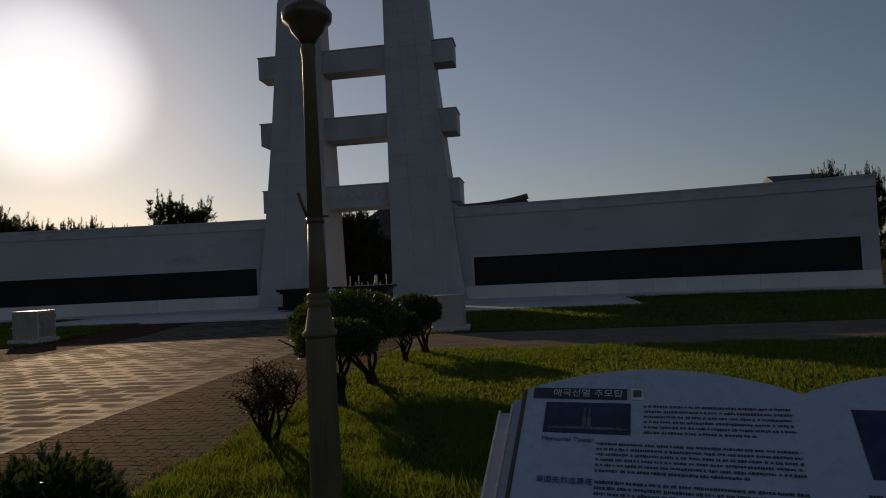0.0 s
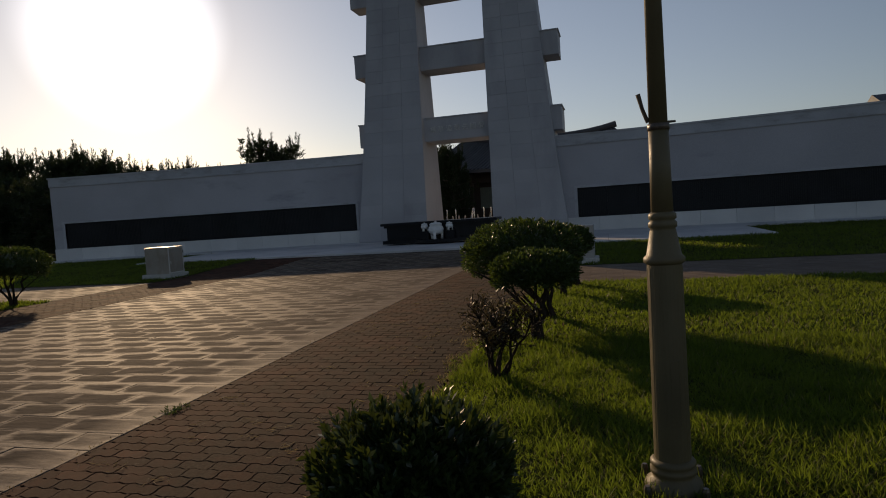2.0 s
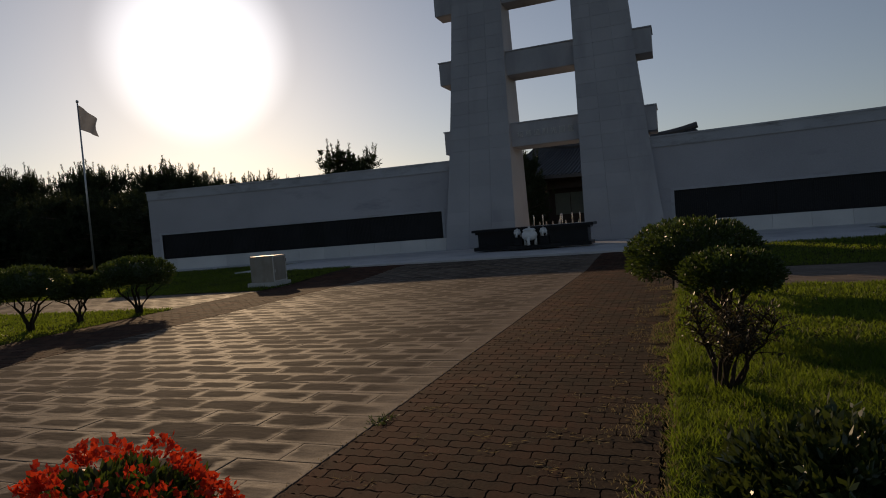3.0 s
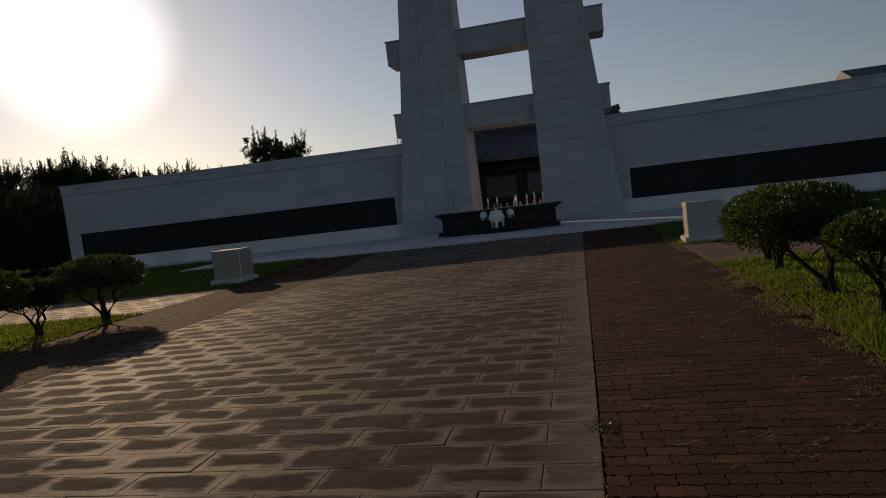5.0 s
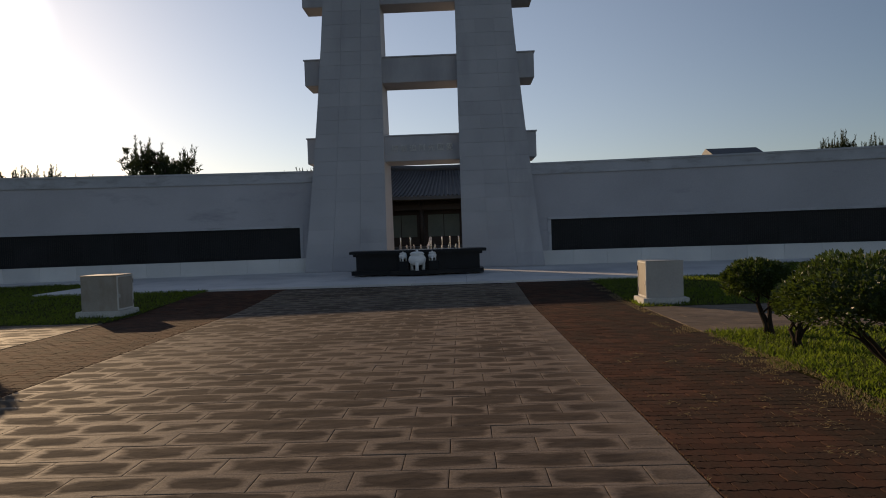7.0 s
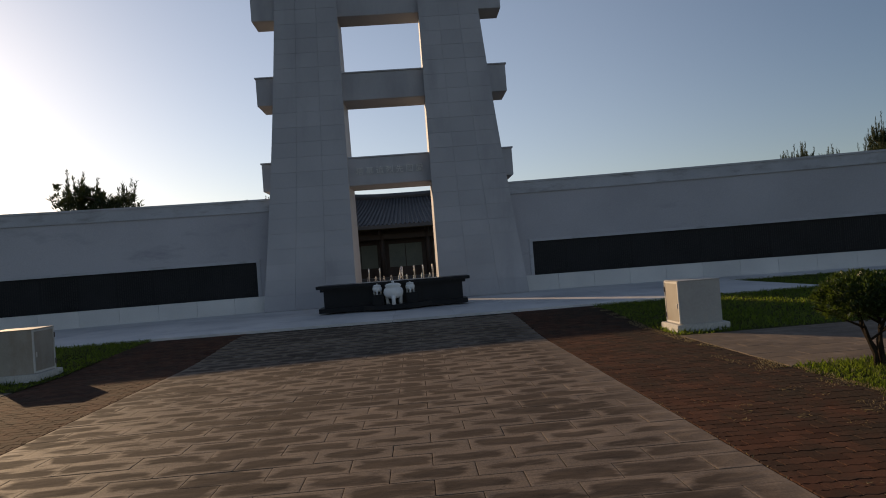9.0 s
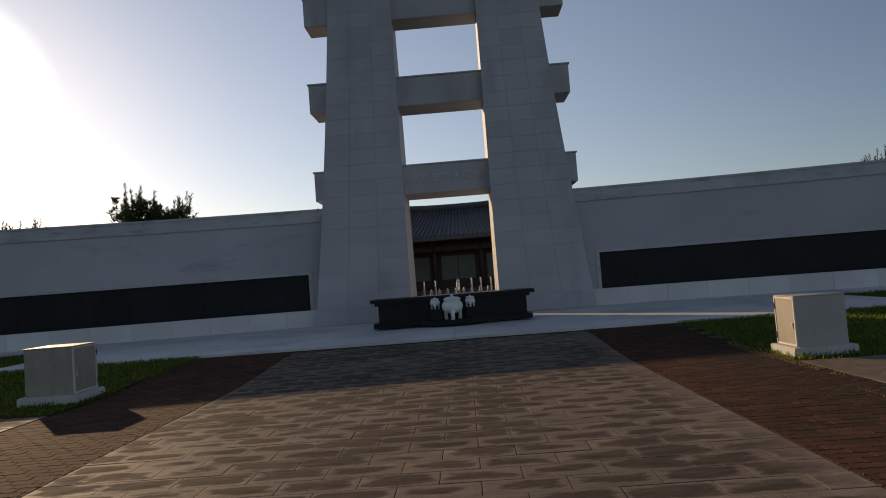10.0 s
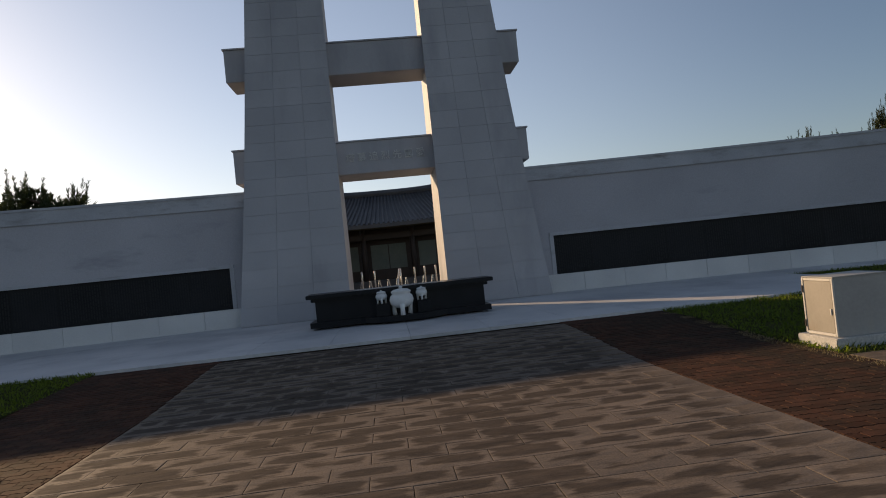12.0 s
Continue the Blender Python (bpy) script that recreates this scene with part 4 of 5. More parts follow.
def crown_leaves(name, r, n, a, b_, c, size, up=0.4, flat_bottom=-0.6, shell=0.62, shoots=0, shoot_len=0.03):
    """Leaves in a lumpy ellipsoid with half-axes a, b_, c about the origin."""
    d = r.normal(size=(n * 2, 3))
    d /= np.linalg.norm(d, axis=1, keepdims=True)
    d = d[d[:, 2] > flat_bottom][:n]
    rad = shell + (1 - shell) * r.rand(len(d)) ** 0.5
    lump = np.array([0.88 + 0.16 * noise.noise(Vector(v) * 2.3 + Vector((len(name), r.rand() * 0, 0))) + 0.07 * noise.noise(Vector(v) * 7) for v in d])
    p = d * (rad * lump)[:, None] * np.array([a, b_, c])
    dirs = d + r.normal(size=d.shape) * 0.55 + np.array([0, 0, up])
    side = r.normal(size=d.shape)
    if shoots:      # young sprigs that stand out of the clipped outline
        s = r.normal(size=(shoots, 3))
        s /= np.linalg.norm(s, axis=1, keepdims=True)
        s[:, 2] = np.abs(s[:, 2]) * 0.9 + 0.05
        root = s * 0.86 * np.array([a, b_, c])
        way = s * 0.6 + np.array([0, 0, 0.9]) + r.normal(size=s.shape) * 0.2
        q = 14
        reach = np.repeat(shoot_len * (0.4 + 0.8 * r.rand(shoots)), q) * np.tile(np.linspace(0, 1, q), shoots)
        p = np.concatenate([p, np.repeat(root, q, 0) + np.repeat(way, q, 0) * reach[:, None]])
        dirs = np.concatenate([dirs, np.repeat(way, q, 0) + r.normal(size=(shoots * q, 3)) * 0.6])
        side = np.concatenate([side, r.normal(size=(shoots * q, 3))])
    L = size * (0.7 + 0.6 * r.rand(len(p)))
    return blade_mesh(name, p, dirs, side, L, L * 0.42)


def core_blob(a, b_, c, k=0.72):
    """Dense twigs and shade-leaf mass inside a clipped crown."""
    b = bmesh.new()
    bmesh.ops.create_icosphere(b, subdivisions=3, radius=1)
    for v in b.verts:
        f = k * (0.9 + 0.22 * noise.noise(v.co * 3.1))
        v.co = Vector((v.co.x * a * f, v.co.y * b_ * f, max(v.co.z, -0.55) * c * f))
    return b


def stems(r, n, h, spread, rad, wiggle=0.06, lean=0.0):
    b = bmesh.new()
    for k in range(n):
        a = 2 * math.pi * (k + r.rand() * 0.6) / n
        pts, rr = [(0.05 * math.cos(a), 0.05 * math.sin(a), -0.05)], [rad * 1.25]
        for j in range(1, 6):
            t = j / 5
            pts.append((lean * t + spread * t ** 1.3 * math.cos(a) + r.normal() * wiggle * t, spread * t ** 1.3 * math.sin(a) + r.normal() * wiggle * t, h * t))
            rr.append(rad * (1.15 - 0.75 * t))
        tube(pts, rr, 6, b)
        for q in (2, 3, 4):
            p = Vector(pts[q])
            e = p + Vector((r.normal() * 0.16, r.normal() * 0.16, 0.14 + 0.12 * r.rand()))
            tube([p, (p + e) / 2 + Vector((r.normal() * 0.02, r.normal() * 0.02, 0.01)), e], [rad * 0.5, rad * 0.4, rad * 0.2], 5, b)
    return b


def topiary(at, a, b_, c, zc, seed, label, leaves=6000, size=0.045, mat=None, nstem=4, lean=0.0):
    r = rng(seed)
    s = thing("clipped_shrub", label, "shrub", at, group="clipped shrubs along the path")
    part("stem", stems(r, nstem, zc, a * 0.55, 0.028, lean=lean), M_TWIG, s)
    t = part("inner_foliage", core_blob(a, b_, c, 0.6 if mat else 0.7), M_LEAF, s, "shaded inner foliage")
    t.location = (lean, 0, zc)
    f = part("foliage", crown_leaves("foliage", r, leaves, a, b_, c, size, shoots=200 if mat else 120, shoot_len=0.06 if mat else 0.025), mat or M_LEAF, s)
    f.location = (lean, 0, zc)
    return s


topiary((-1.67, 2.66, 0.0), 0.42, 0.40, 0.30, 0.375, 1, "low dense dark green shrub at the lawn edge", 9500, 0.044, M_LEAF_NEAR, 5)
topiary((-1.69, 6.85, 0.0), 0.50, 0.50, 0.26, 0.71, 2, "clipped flat-domed green shrub on bare stems", 7000, 0.042)
topiary((-1.66, 8.15, 0.0), 0.82, 0.80, 0.46, 0.82, 3, "large clipped green shrub on bare twisted stems", 12000, 0.045, lean=-0.33)
topiary((-1.66, 10.0, 0.0), 0.31, 0.30, 0.26, 0.55, 4, "small low clipped green shrub between larger ones", 3500, 0.042)
topiary((-1.50, 11.0, 0.0), 0.50, 0.50, 0.34, 0.73, 5, "round clipped green shrub at the path corner", 7000, 0.045, lean=-0.17)
topiary((-13.02, 10.6, 0.0), 0.90, 0.84, 0.46, 0.82, 6, "round clipped shrub on bare stems across the path", 9000, 0.05)
topiary((-13.45, 9.55, 0.0), 0.52, 0.50, 0.34, 0.66, 7, "small clipped shrub between two larger ones", 5000, 0.05)
topiary((-13.50, 8.55, 0.0), 0.85, 0.80, 0.46, 0.84, 8, "round clipped shrub on bare stems across the path", 8000, 0.05)


def sparse_shrub(at, seed):
    r = rng(seed)
    s = thing("sparse_shrub", "sparse bronze-leaved shrub with bare twisted twigs", "shrub", at)
    b = bmesh.new()
    tips = []
    for k in range(9):
        a = 2 * math.pi * k / 9 + r.rand()
        p = Vector((0.03 * math.cos(a), 0.03 * math.sin(a), -0.03))
        d = Vector((0.40 * math.cos(a), 0.40 * math.sin(a), 1.0)).normalized()
        pts, rr = [p.copy()], [0.022]
        for j in range(7):
            d = (d + Vector((r.normal(), r.normal(), r.normal() * 0.5)) * 0.22).normalized()
            p = p + d * 0.094
            pts.append(p.copy())
            rr.append(0.020 - 0.0022 * (j + 1))
            if j > 2:
                for q in range(5):
                    e = p + Vector((r.normal() * 0.078, r.normal() * 0.085, 0.04 + 0.10 * r.rand()))
                    tube([p, (p + e) / 2 + Vector((0, 0, 0.012)), e], [0.0065, 0.0045, 0.0025], 4, b)
                    tips += [e, (p + e) / 2]
        tube(pts, rr, 6, b)
    part("twig_frame", b, M_TWIG, s)
    tips = np.array([tuple(t) for t in tips])
    base = np.repeat(tips, 6, 0) + r.normal(size=(len(tips) * 6, 3)) * 0.024
    part("foliage", blade_mesh("foliage", base, r.normal(size=base.shape) + np.array([0, 0, 0.8]), r.normal(size=base.shape), 0.022 + 0.02 * r.rand(len(base)), 0.010 + 0.008 * r.rand(len(base))), M_LEAF_RED, s, "small bronze leaves")
    return s


sparse_shrub((-1.86, 5.42, 0.0), 21)


def flower_planter(at):
    r = rng(31)
    s = thing("flower_planter", "round planter heaped with bright red flowers", "planter", at)
    part("pot", lathe([(0.22, 0.0), (0.26, 0.05), (0.31, 0.32), (0.34, 0.36), (0.34, 0.40), (0.29, 0.40), (0.27, 0.36)], 32), M_CLAY, s, smooth=True)
    t = part("inner_foliage", core_blob(0.36, 0.34, 0.30), M_LEAF, s)
    t.location.z = 0.45
    f = part("foliage", crown_leaves("flower_leaves", r, 5500, 0.375, 0.36, 0.315, 0.05), M_LEAF, s, "dark green leaves")
    f.location.z = 0.45
    d = r.normal(size=(190, 3))
    d /= np.linalg.norm(d, axis=1, keepdims=True)
    d[:, 2] = np.abs(d[:, 2]) * 1.1 - 0.02
    c = d * np.array([0.385, 0.37, 0.335]) * (0.92 + 0.12 * r.rand(len(d)))[:, None]
    base = np.repeat(c, 14, 0) + r.normal(size=(len(c) * 14, 3)) * 0.011
    dirs = np.repeat(d, 14, 0) + r.normal(size=base.shape) * 0.8
    f = part("blossoms", blade_mesh("blossoms", base, dirs, r.normal(size=base.shape), 0.019 + 0.012 * r.rand(len(base)), 0.015 + 0.009 * r.rand(len(base))), M_PETAL, s, "clustered red petals")
    f.location.z = 0.45
    c = np.array([0.40, -0.05, 0.0]) + r.normal(size=(26, 3)) * np.array([0.04, 0.08, 0.05])
    base = np.repeat(c, 8, 0)
    f = part("yellow_blossoms", blade_mesh("yellow_blossoms", base, r.normal(size=base.shape) + np.array([0.4, 0, 0.7]), r.normal(size=base.shape), np.full(len(base), 0.03), np.full(len(base), 0.014)), M_YELLOW, s, "small yellow blossoms")
    f.location.z = 0.45
    return s


flower_planter((-3.77, 1.82, 0.0))


# ---- pines ----
def pine_meshes(seed, h, w):
    """A bushy pine, foliage almost to the ground, with upright candle shoots along its outline."""
    r = rng(seed)
    b = bmesh.new()
    tube([(0, 0, -0.3), (0.1 * w * r.normal() * 0.3, 0, h * 0.3), (0.05 * w, 0.04 * w, h * 0.6), (0.0, 0.0, h * 0.9)], [0.028 * h, 0.023 * h, 0.014 * h, 0.003 * h], 8, b)
    ends, candles = [], []
    for k in range(34):
        t = 0.08 + 0.76 * (k + r.rand()) / 34
        a = k * 2.4 + r.rand()
        L = w * 0.5 * (1.0 - 0.72 * max(0, t - 0.45) / 0.55) * (0.66 + 0.5 * r.rand())
        p0 = Vector((0, 0, h * t * 0.95))
        p1 = p0 + Vector((L * 0.5 * math.cos(a), L * 0.5 * math.sin(a), h * 0.02))
        p2 = p0 + Vector((L * math.cos(a), L * math.sin(a), h * 0.05))
        tube([p0, p1, p2], [0.010 * h, 0.007 * h, 0.003 * h], 5, b)
        for q in range(26):
            f = 0.15 + 0.85 * r.rand()
            ends.append(p0.lerp(p2, f) + Vector((r.normal() * 0.06 * w, r.normal() * 0.06 * w, r.normal() * 0.022 * h - 0.02 * h)))
        for q in range(7):
            f = 0.45 + 0.6 * r.rand()
            candles.append(p0.lerp(p2, f) + Vector((r.normal() * 0.03 * w, r.normal() * 0.03 * w, 0.0)))
    for q in range(9):
        candles.append(Vector((r.normal() * 0.06 * w, r.normal() * 0.06 * w, h * (0.70 + 0.13 * r.rand()))))
    candles.append(Vector((0, 0, h * 0.86)))

    def tufts(places, m, rise, spread, length, width):
        c = np.array([tuple(e) for e in places])
        base = np.repeat(c, m, 0)
        lean = np.repeat(r.normal(size=c.shape) * np.array([0.12, 0.12, 0]), m, 0)
        up = np.tile(np.linspace(0, 1, m), len(c)) * np.repeat(rise * (0.6 + 0.6 * r.rand(len(c))), m)
        base[:, 2] += up
        base += lean * up[:, None]
        dirs = r.normal(size=base.shape) * np.array([spread, spread, 0.25]) + np.array([0, 0, 0.8])
        return base, dirs, length * (0.75 + 0.5 * r.rand(len(base))), width * (0.75 + 0.5 * r.rand(len(base)))

    both_ = [tufts(ends, 20, 0.30, 0.8, 0.26, 0.055), tufts(candles, 44, 0.85, 0.34, 0.17, 0.036)]
    base, dirs, ln, wd = (np.concatenate(v) for v in zip(*both_))
    needles = blade_mesh("needles", base, dirs, r.normal(size=base.shape), ln, wd)
    return mesh_from("trunk", b), needles


PINES = [pine_meshes(40 + k, 7.0, 5.2) for k in range(4)]
for trunk, needles in PINES:
    trunk.materials.append(M_BARK)
    needles.materials.append(M_NEEDLE)


def pine(x, y, top, width, k, rz, label="dark green pine with upright candle shoots behind the wall"):
    s = thing("pine_tree", label, "tree", (x, y, -0.06), rz, "pines behind the memorial")
    trunk, needles = PINES[k % 4]
    for n, me in (("trunk", trunk), ("crown", needles)):
        o = part(n, me, None, s)
        o.scale = (width / 5.2, width / 5.2, top / 7.0)
    return s


pine(-23.9, 40.5, 8.0, 6.7, 0, 20)
pine(-31.6, 40.3, 6.7, 4.8, 1, 80)
pine(-28.8, 41.5, 6.2, 3.6, 2, 10)
for k, (x, y, top) in enumerate(((-34.0, 40, 6.7), (-36.6, 38.5, 7.3), (-39.5, 39, 8.2), (-42.0, 40, 7.9), (-44.6, 38, 8.2), (-47.6, 39, 9.0), (-50.5, 40, 8.7), (-53.5, 38, 9.2), (-57, 39, 9.4), (-61, 40, 9.5), (-66, 40, 9.6), (-37.5, 33, 5.6), (-41, 33.5, 6.0), (-33.5, 32, 5.2), (-45.5, 33, 6.2))):
    pine(x, y, top * 1.03, 6.4, k, 50 * k)
for k, (x, y, top, w) in enumerate(((19.4, 45, 7.6, 4.2), (22.5, 46, 7.5, 3.6), (25.6, 45, 9.3, 3.6), (28.6, 45, 8.8, 5.0), (33, 46, 9.5, 5.0), (37.5, 45, 9.0, 5))):
    pine(x, y, top, w, k + 1, 33 * k)
GATE = "dense dark pine seen through the tower gateway"
for k, (x, y, top, w) in enumerate(((-12.9, 48.5, 7.0, 3.4), (-14.6, 50, 7.5, 4.4), (-16.9, 50.5, 7.4, 4.6), (-19.6, 52, 7.0, 4.5), (-14.8, 62, 8.0, 5.0), (-18.5, 60, 8.0, 5.0))):
    pine(x, y, top, w, k, 71 * k, GATE)
for k in range(9):
    pine(-31.5 - 3.6 * k, 29.5 + 1.5 * (k % 2), 4.6 + 0.5 * (k % 3), 5.0, k + 2, 47 * k, "low bushy pine beside the end of the wall")


# ---- lawns: blades of grass ----
def grass(name, x0, x1, y0, y1, per_m2, hmin, hmax, wid, seed, label, mat, tuft=0.5, bare=-9.0, stop=None):
    r = rng(seed)
    n = int((x1 - x0) * (y1 - y0) * per_m2)
    xy = np.stack([x0 + (x1 - x0) * r.rand(n), y0 + (y1 - y0) * r.rand(n)], 1)
    cl = np.array([noise.noise((x * 3.1, y * 3.1, 1.7)) + 0.5 * noise.noise((x * 0.8, y * 0.8, 5.1)) for x, y in xy])
    keep = cl > bare
    if stop:
        keep &= np.array([y < stop(x) for x, y in xy])
    xy, cl, n = xy[keep], cl[keep], int(keep.sum())
    zz = np.array([ground_z(x, y) + 0.03 * noise.noise((x * 0.7, y * 0.7, 0)) for x, y in xy]) - 0.004
    base = np.concatenate([xy, zz[:, None]], 1)
    L = (hmin + (hmax - hmin) * r.rand(n)) * (1 + tuft * cl)
    dirs = np.concatenate([r.normal(size=(n, 2)) * 0.75, np.ones((n, 1))], 1)
    me = blade_mesh(name, base, dirs, r.normal(size=(n, 3)), np.maximum(L, 0.02), wid * (0.7 + 0.6 * r.rand(n)))
    return tagged(part(name, me, mat), label, "grass", kind="stuff")


LAWN = "short dense green grass blades of the lawn"
grass("grass", BRICK_R + 0.07, 1.6, 1.2, 7.0, 5200, 0.04, 0.10, 0.0062, 51, LAWN, M_GRASS, 0.8)
grass("grass", BRICK_R + 0.12, 1.6, 1.2, 7.0, 200, 0.07, 0.125, 0.006, 50, "longer loose grass tufts standing out of the lawn", M_GRASS, 0.9)
grass("dry_grass", BRICK_R + 0.15, 2.4, 1.2, 8.0, 210, 0.03, 0.09, 0.005, 67, "straw-coloured dead blades among the lawn grass", M_DRY, 0.6, -0.1)
grass("grass", BRICK_R + 0.10, 4.5, 7.0, 11.42, 1700, 0.04, 0.09, 0.012, 52, LAWN, M_GRASS)
grass("grass", 1.6, 8.0, 3.0, 7.0, 900, 0.04, 0.09, 0.013, 53, LAWN, M_GRASS)
grass("grass", 4.5, 14.0, 7.0, 11.42, 500, 0.04, 0.09, 0.016, 54, LAWN, M_GRASS)
grass("grass", BRICK_R + 0.02, 14, 14.4, PAD_Y, 450, 0.04, 0.10, 0.018, 55, LAWN, M_GRASS)
grass("grass", PAD_X1, 14, PAD_Y, 25, 220, 0.04, 0.10, 0.022, 56, LAWN, M_GRASS, stop=lambda x: wall_y(x - AX) - WALK_W)
grass("grass", -20, BRICK_L, 4.0, 11.2, 550, 0.04, 0.09, 0.018, 57, LAWN, M_GRASS)
grass("grass", -26, PAD_X0, PAD_Y, 25, 200, 0.04, 0.10, 0.022, 66, LAWN, M_GRASS, stop=lambda x: wall_y(x - AX) - WALK_W)
grass("grass", -24, BRICK_L, 14.3, PAD_Y, 350, 0.04, 0.10, 0.02, 58, LAWN, M_GRASS)
grass("dry_grass", BRICK_R - 0.17, BRICK_R + 0.03, 1.5, 18.8, 1900, 0.012, 0.045, 0.007, 59, "dry yellow grass creeping over the brick edge", M_DRY, 0.5, -0.05)
grass("dry_grass", BRICK_R - 0.42, BRICK_R - 0.10, 1.5, 12.5, 1000, 0.010, 0.028, 0.006, 68, "thin dead grass lying in patches on the bricks", M_DRY, 0.5, 0.16)
grass("grass", BRICK_R - 0.13, BRICK_R + 0.12, 1.3, 11.4, 1000, 0.02, 0.05, 0.006, 69, "green grass creeping over the brick edge", M_GRASS, 0.8, 0.02)
grass("dry_grass", BRICK_R + 0.02, BRICK_R + 0.13, 1.5, 11.3, 2600, 0.02, 0.055, 0.007, 64, "dry yellow fringe along the lawn edge", M_DRY)
grass("dry_grass", STONE_R - 0.03, STONE_R + 0.03, 2.0, 10.5, 260, 0.01, 0.035, 0.007, 60, "thin dry weeds in the joint between stone and brick", M_DRY)


def weed(x, y, seed):
    r = rng(seed)
    n = 110
    base = np.stack([x + r.normal(size=n) * 0.04, y + r.normal(size=n) * 0.07, np.zeros(n)], 1)
    me = blade_mesh("weed", base, np.concatenate([r.normal(size=(n, 2)) * 0.9, np.ones((n, 1))], 1), r.normal(size=(n, 3)), 0.02 + 0.025 * r.rand(n), np.full(n, 0.008))
    return tagged(part("weed", me, M_LEAF), "small weed growing in a paving joint", "weed", "weeds in the paving", "stuff")


weed(-4.22, 4.50, 61)


def dry_litter(seed, n, label):
    """Scattered dry clippings lying on the bricks, thicker towards the lawn."""
    r = rng(seed)
    c = np.stack([BRICK_R + 0.02 - 1.75 * r.rand(n) ** 1.9, 1.6 + 9.0 * r.rand(n), np.full(n, 0.004)], 1)
    m = 13
    base = np.repeat(c, m, 0) + r.normal(size=(n * m, 3)) * np.array([0.05, 0.035, 0.001])
    base[:, 2] = 0.004 + 0.006 * r.rand(n * m)
    dirs = r.normal(size=base.shape) * np.array([1, 0.6, 0.10])
    me = blade_mesh("dry_litter", base, dirs, r.normal(size=base.shape), 0.02 + 0.05 * r.rand(n * m), np.full(n * m, 0.0048))
    return tagged(part("dry_litter", me, M_DRY), label, "litter", kind="stuff")


dry_litter(63, 120, "dry grass clippings scattered over the red bricks")


# ---- cladding, slabs, pavers and bricks ----
def clad_leg(side):
    rows = 26
    z0 = PAD_Z + 0.02
    h = 0.52
    j = 0.003
    for k in range(rows):
        za, zb = z0 + k * h + j, z0 + (k + 1) * h - j
        oa, ob_ = (leg_out(q) + (0.07 if side < 0 else 0) for q in (za, zb))
        for c in range(3):
            f0, f1 = c / 3, (c + 1) / 3
            slab = tapered_slab(LEG_IN + (oa - LEG_IN) * f0 + j, LEG_IN + (oa - LEG_IN) * f1 - j, LEG_IN + (ob_ - LEG_IN) * f0 + j, LEG_IN + (ob_ - LEG_IN) * f1 - j, za, zb, side, leg_front(za), leg_front(zb), 0.04)
            tpart("cladding_slab", slab, M_STONE, leg_parts[side])


for side in (-1, 1):
    clad_leg(side)

# plinth blocks and dark inscribed slabs of the walls
for side in (-1, 1):
    w = walls[side]
    n = 12
    for k in range(n):
        d0 = W_IN + 1.0 + (W_END - W_IN - 1.0) * k / n
        d1 = W_IN + 1.0 + (W_END - W_IN - 1.0) * (k + 1) / n
        wall_strip(side, d0 + 0.004, d1 - 0.004, 0.0, 0.74, -0.04, 0.12, "plinth_block", M_PLINTH, w, n=1)
        e0, e1 = P_IN + (P_END - P_IN) * k / n, P_IN + (P_END - P_IN) * (k + 1) / n
        slab = wall_strip(side, e0 + 0.002, e1 - 0.002, 0.741, 1.929, 0.06, 0.31, "inscribed_slab", M_BLACK, w, n=1)
        r = random.Random(100 + k)
        bars = bmesh.new()
        for q in range(16):
            d = e0 + (e1 - e0) * (q + 0.8) / 17.0
            z = 1.84
            while z > 0.9:
                L = r.uniform(0.05, 0.16)
                x, y = AX + side * d, wall_y(d) + 0.057
                box(x - 0.018, x + 0.018, y, y + 0.006, z - L, z, 0, bars)
                z -= L + 0.03
        part("engraved_lines", bars, M_INSCR, slab, "faint columns of engraved writing")

# terrace slabs, and a strip of slabs that follows each wall
for side in (-1, 1):
    for k in range(7):
        d0, d1 = 10.5 + 9.3 * k / 7, 10.5 + 9.3 * (k + 1) / 7
        wall_strip(side, d0 + 0.004, d1 - 0.004, PAD_Z - 0.25, PAD_Z - 0.004, -WALK_W, -0.05, "slab", M_PAD, terrace, n=1)
nx = 14
for i in range(nx):
    for j in range(5):
        x0, x1 = PAD_X0 + (PAD_X1 - PAD_X0) * i / nx, PAD_X0 + (PAD_X1 - PAD_X0) * (i + 1) / nx
        y0, y1 = PAD_Y + (30.0 - PAD_Y) * j / 5, PAD_Y + (30.0 - PAD_Y) * (j + 1) / 5
        part("slab", box(x0 + 0.004, x1 - 0.004, y0 + 0.004, y1 - 0.004, PAD_Z - 0.06, PAD_Z, 0), M_PAD, terrace)


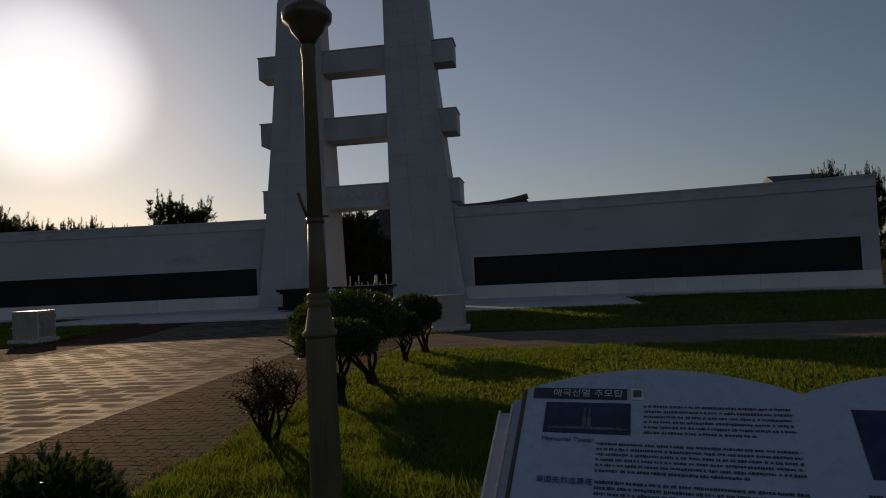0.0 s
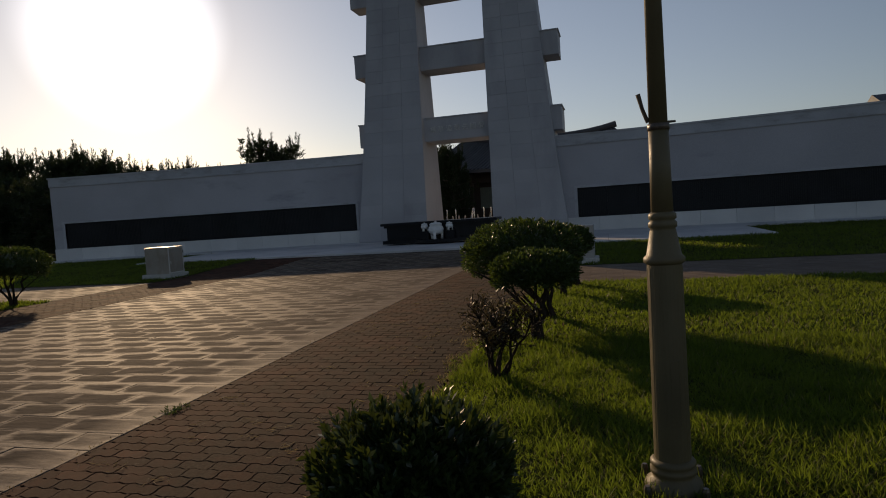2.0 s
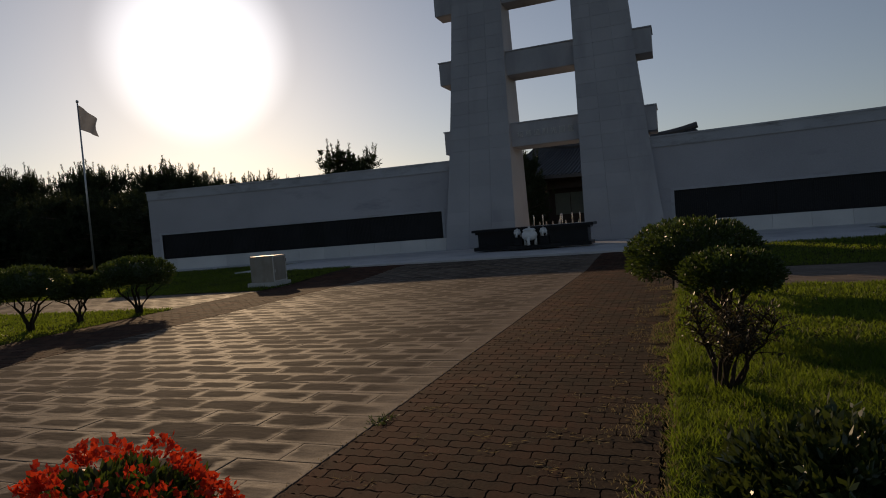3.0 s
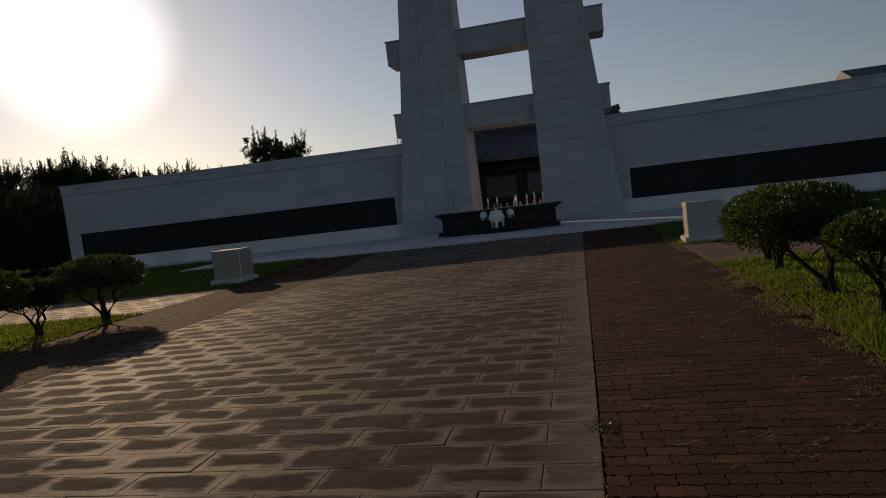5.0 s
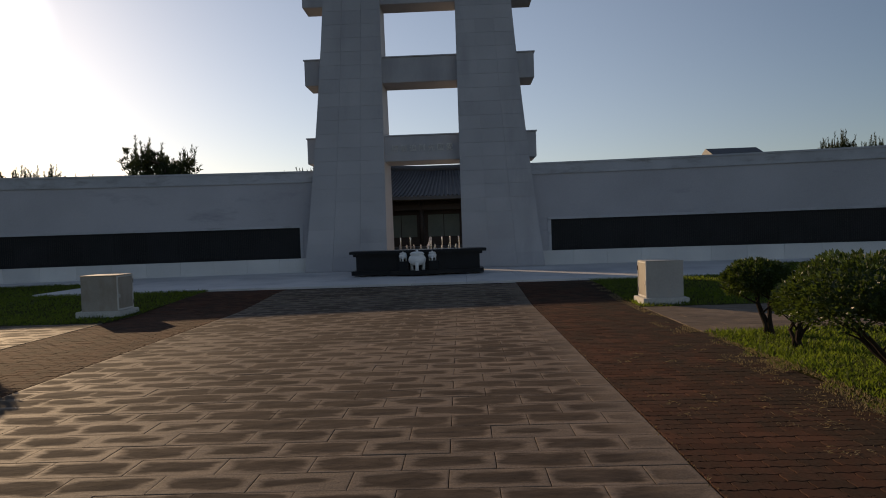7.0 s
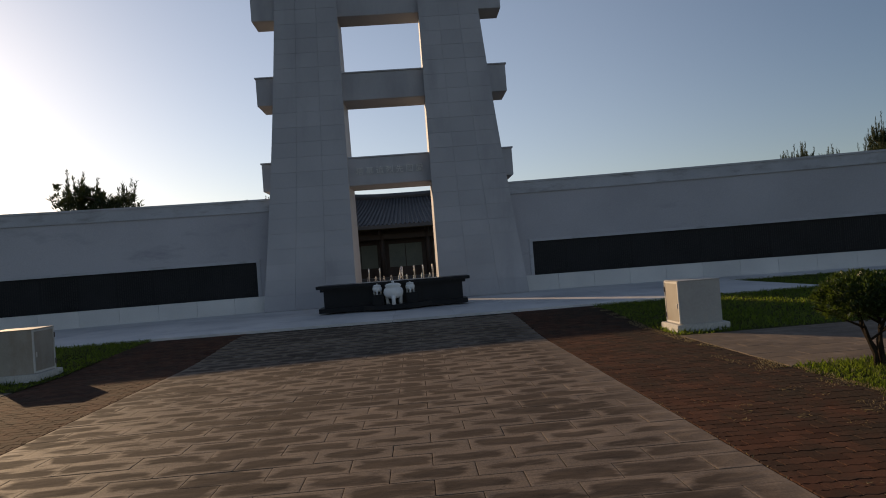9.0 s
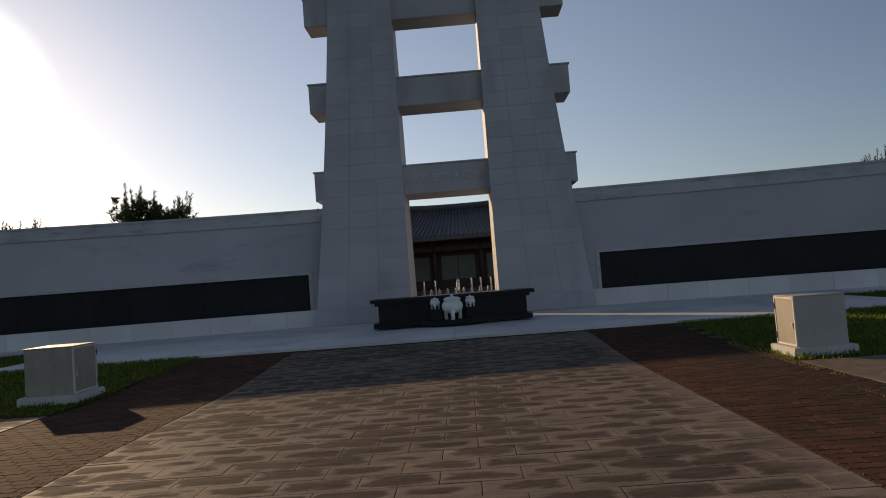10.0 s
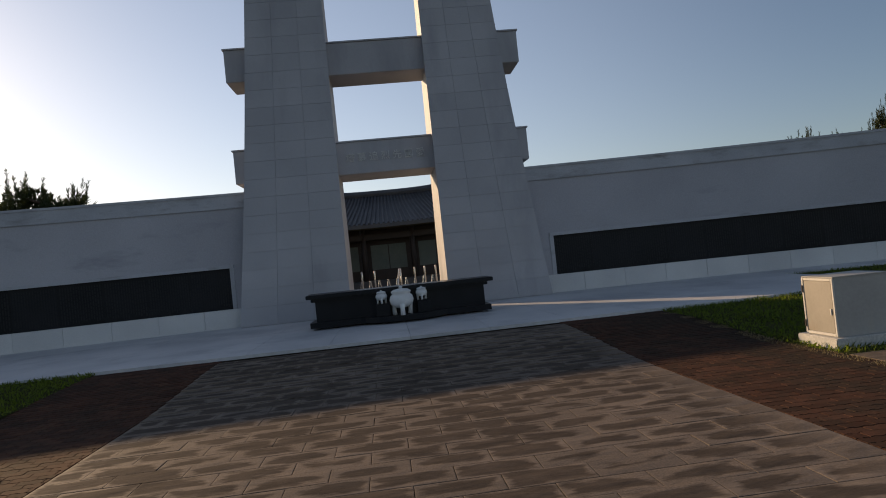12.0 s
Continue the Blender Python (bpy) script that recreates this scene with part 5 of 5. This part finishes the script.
def cushion(w, d, h, inset=0.009):
    """A paver: slightly domed top with rounded rims."""
    b = bmesh.new()
    xs = [-w / 2, -w / 2 + inset, 0, w / 2 - inset, w / 2]
    ys = [-d / 2, -d / 2 + inset, 0, d / 2 - inset, d / 2]
    zt = lambda i, j: -0.0010 if i in (0, 4) or j in (0, 4) else (0.0025 if i == 2 and j == 2 else 0.0)
    g = [[b.verts.new((x, y, zt(i, j))) for i, x in enumerate(xs)] for j, y in enumerate(ys)]
    for j in range(4):
        for i in range(4):
            b.faces.new((g[j][i], g[j][i + 1], g[j + 1][i + 1], g[j + 1][i]))
    rim = g[0] + [g[j][4] for j in range(1, 5)] + g[4][3::-1] + [g[j][0] for j in range(3, 0, -1)]
    low = [b.verts.new((v.co.x, v.co.y, -h)) for v in rim]
    for k in range(len(rim)):
        b.faces.new((rim[k], low[k], low[(k + 1) % len(rim)], rim[(k + 1) % len(rim)]))
    uv = b.loops.layers.uv.new("UVMap")
    for f in b.faces:
        for lp in f.loops:
            lp[uv].uv = (lp.vert.co.x / w + 0.5, lp.vert.co.y / d + 0.5)
    return b


def lay(name, parent, cells, make, material, stuff_material, near, label):
    """Pieces near the walker as parts, the rest joined in one mesh. cells: x, y, width, depth."""
    cells = sorted(cells, key=near)
    shared = {}
    r = random.Random(7)
    for x, y, w, d in cells[:300]:
        key = (round(w, 2), round(d, 2))
        if key not in shared:
            shared[key] = mesh_from(name, make(w, d))
            shared[key].materials.append(material)
        o = new(name, shared[key])
        o.parent = parent
        o.matrix_basis = pose(x, y, ground_z(x, y) + r.uniform(-0.002, 0.002), r.uniform(-0.35, 0.35), r.uniform(-0.2, 0.2), r.uniform(-0.25, 0.25))
    vs, fs, uvs, done = [], [], [], {}
    for x, y, w, d in cells[300:]:
        key = (round(w, 2), round(d, 2))
        if key not in done:
            b = make(w, d)
            b.verts.index_update()
            done[key] = ([tuple(v.co) for v in b.verts], [tuple(v.index for v in f.verts) for f in b.faces])
            done[key] += ([(v.co.x / w + 0.5, v.co.y / d + 0.5) for f in b.faces for v in f.verts],)
            b.free()
        off = len(vs)
        z = ground_z(x, y) + r.uniform(-0.002, 0.002)
        tx, ty = radians(r.uniform(-0.35, 0.35)), radians(r.uniform(-0.2, 0.2))
        vs += [(x + a, y + c, z + e + c * tx - a * ty) for a, c, e in done[key][0]]
        fs += [tuple(i + off for i in f) for f in done[key][1]]
        uvs += done[key][2]
    if fs:
        me = raw(name, vs, fs)
        me.uv_layers.new(name="UVMap").data.foreach_set("uv", np.array(uvs, dtype=np.float32).ravel())
        tagged(part(name + "s_beyond", me, stuff_material, parent), label, kind="stuff")


# running-bond stone pavers of the main path
cells = []
for j in range(76):
    y = -3.8 + 0.30 * j + 0.15
    if y > PAD_Y - 0.15:
        break
    off = 0.31 if j % 2 else 0.0
    x = STONE_L
    first = True
    while x < STONE_R - 0.02:
        w = 0.618 if not (first and off) else off
        first = False
        w = min(w, STONE_R - x)
        if w > 0.05:
            cells.append((x + w / 2, y, w - 0.006, 0.293))
        x += w
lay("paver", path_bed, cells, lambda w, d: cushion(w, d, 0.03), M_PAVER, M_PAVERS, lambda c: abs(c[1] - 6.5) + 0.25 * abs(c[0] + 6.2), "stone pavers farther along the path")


def zigzag_brick(w, d):
    """An interlocking brick with a kinked outline."""
    k, e = 0.0085, 0.004
    b = bmesh.new()
    wave = [(-0.375, k), (-0.125, -k), (0.125, k), (0.375, -k)]      # repeats every half brick, so that shifted courses lock
    out = [(-w / 2, -d / 2)] + [(u * w, -d / 2 + a) for u, a in wave] + [(w / 2, -d / 2), (w / 2 + e, -d / 6), (w / 2 - e, d / 6), (w / 2, d / 2)]
    out += [(u * w, d / 2 + a) for u, a in wave[::-1]] + [(-w / 2, d / 2), (-w / 2 - e, d / 6), (-w / 2 + e, -d / 6)]
    ins = [(x * 0.978, y * 0.962) for x, y in out]
    top = [b.verts.new((x, y, 0.0)) for x, y in ins]
    rim = [b.verts.new((x, y, -0.005)) for x, y in out]
    low = [b.verts.new((x, y, -0.03)) for x, y in out]
    b.faces.new(top)
    n = len(out)
    for i in range(n):
        b.faces.new((rim[i], rim[(i + 1) % n], top[(i + 1) % n], top[i]))
        b.faces.new((low[i], low[(i + 1) % n], rim[(i + 1) % n], rim[i]))
    return b


def brick_cells(x0, x1, y0, y1):
    out = []
    bw, bd = 0.225, 0.1125
    for j in range(int((y1 - y0) / bd)):
        y = y0 + bd * (j + 0.5)
        x = x0 - (bw / 2 if j % 2 else 0)
        while x < x1 - 0.03:
            a, c = max(x, x0), min(x + bw, x1)
            if c - a > 0.04:
                out.append(((a + c) / 2, y, c - a - 0.005, bd - 0.006))
            x += bw
    return out


lay("brick", path_bed, brick_cells(STONE_R + 0.01, BRICK_R + 0.02, -2.0, PAD_Y), zigzag_brick, M_BRICK, M_BRICKS, lambda c: abs(c[1] - 4.3) + abs(c[0] + 3.3) * 0.5, "red interlocking bricks farther along the path")
vs_l = brick_cells(BRICK_L - 0.02, STONE_L - 0.01, 0.0, PAD_Y)
lay("brick", path_bed, vs_l, zigzag_brick, M_BRICK, M_BRICKS, lambda c: abs(c[1] - 11.0) + abs(c[0] + 11.5) * 0.5, "red interlocking bricks beyond the stone path")

for bed, x0, x1, y0, y1 in ((cross_r, BRICK_R + 0.05, 15.0, 11.42, 14.40), (cross_l, -26.0, BRICK_L - 0.07, 11.22, 14.30)):
    cells = []
    for j in range(10):
        y = y0 + (y1 - y0) * (j + 0.5) / 10
        x = x0 - (0.3 if j % 2 else 0)
        while x < x1:
            a, c = max(x, x0), min(x + 0.6, x1)
            if c - a > 0.1:
                cells.append(((a + c) / 2, y, c - a - 0.006, (y1 - y0) / 10 - 0.006))
            x += 0.6
    lay("paver", bed, cells, lambda w, d: cushion(w, d, 0.03), M_CROSS, M_CROSSES, lambda c: abs(c[0] + 7), "stone pavers farther along the side path")
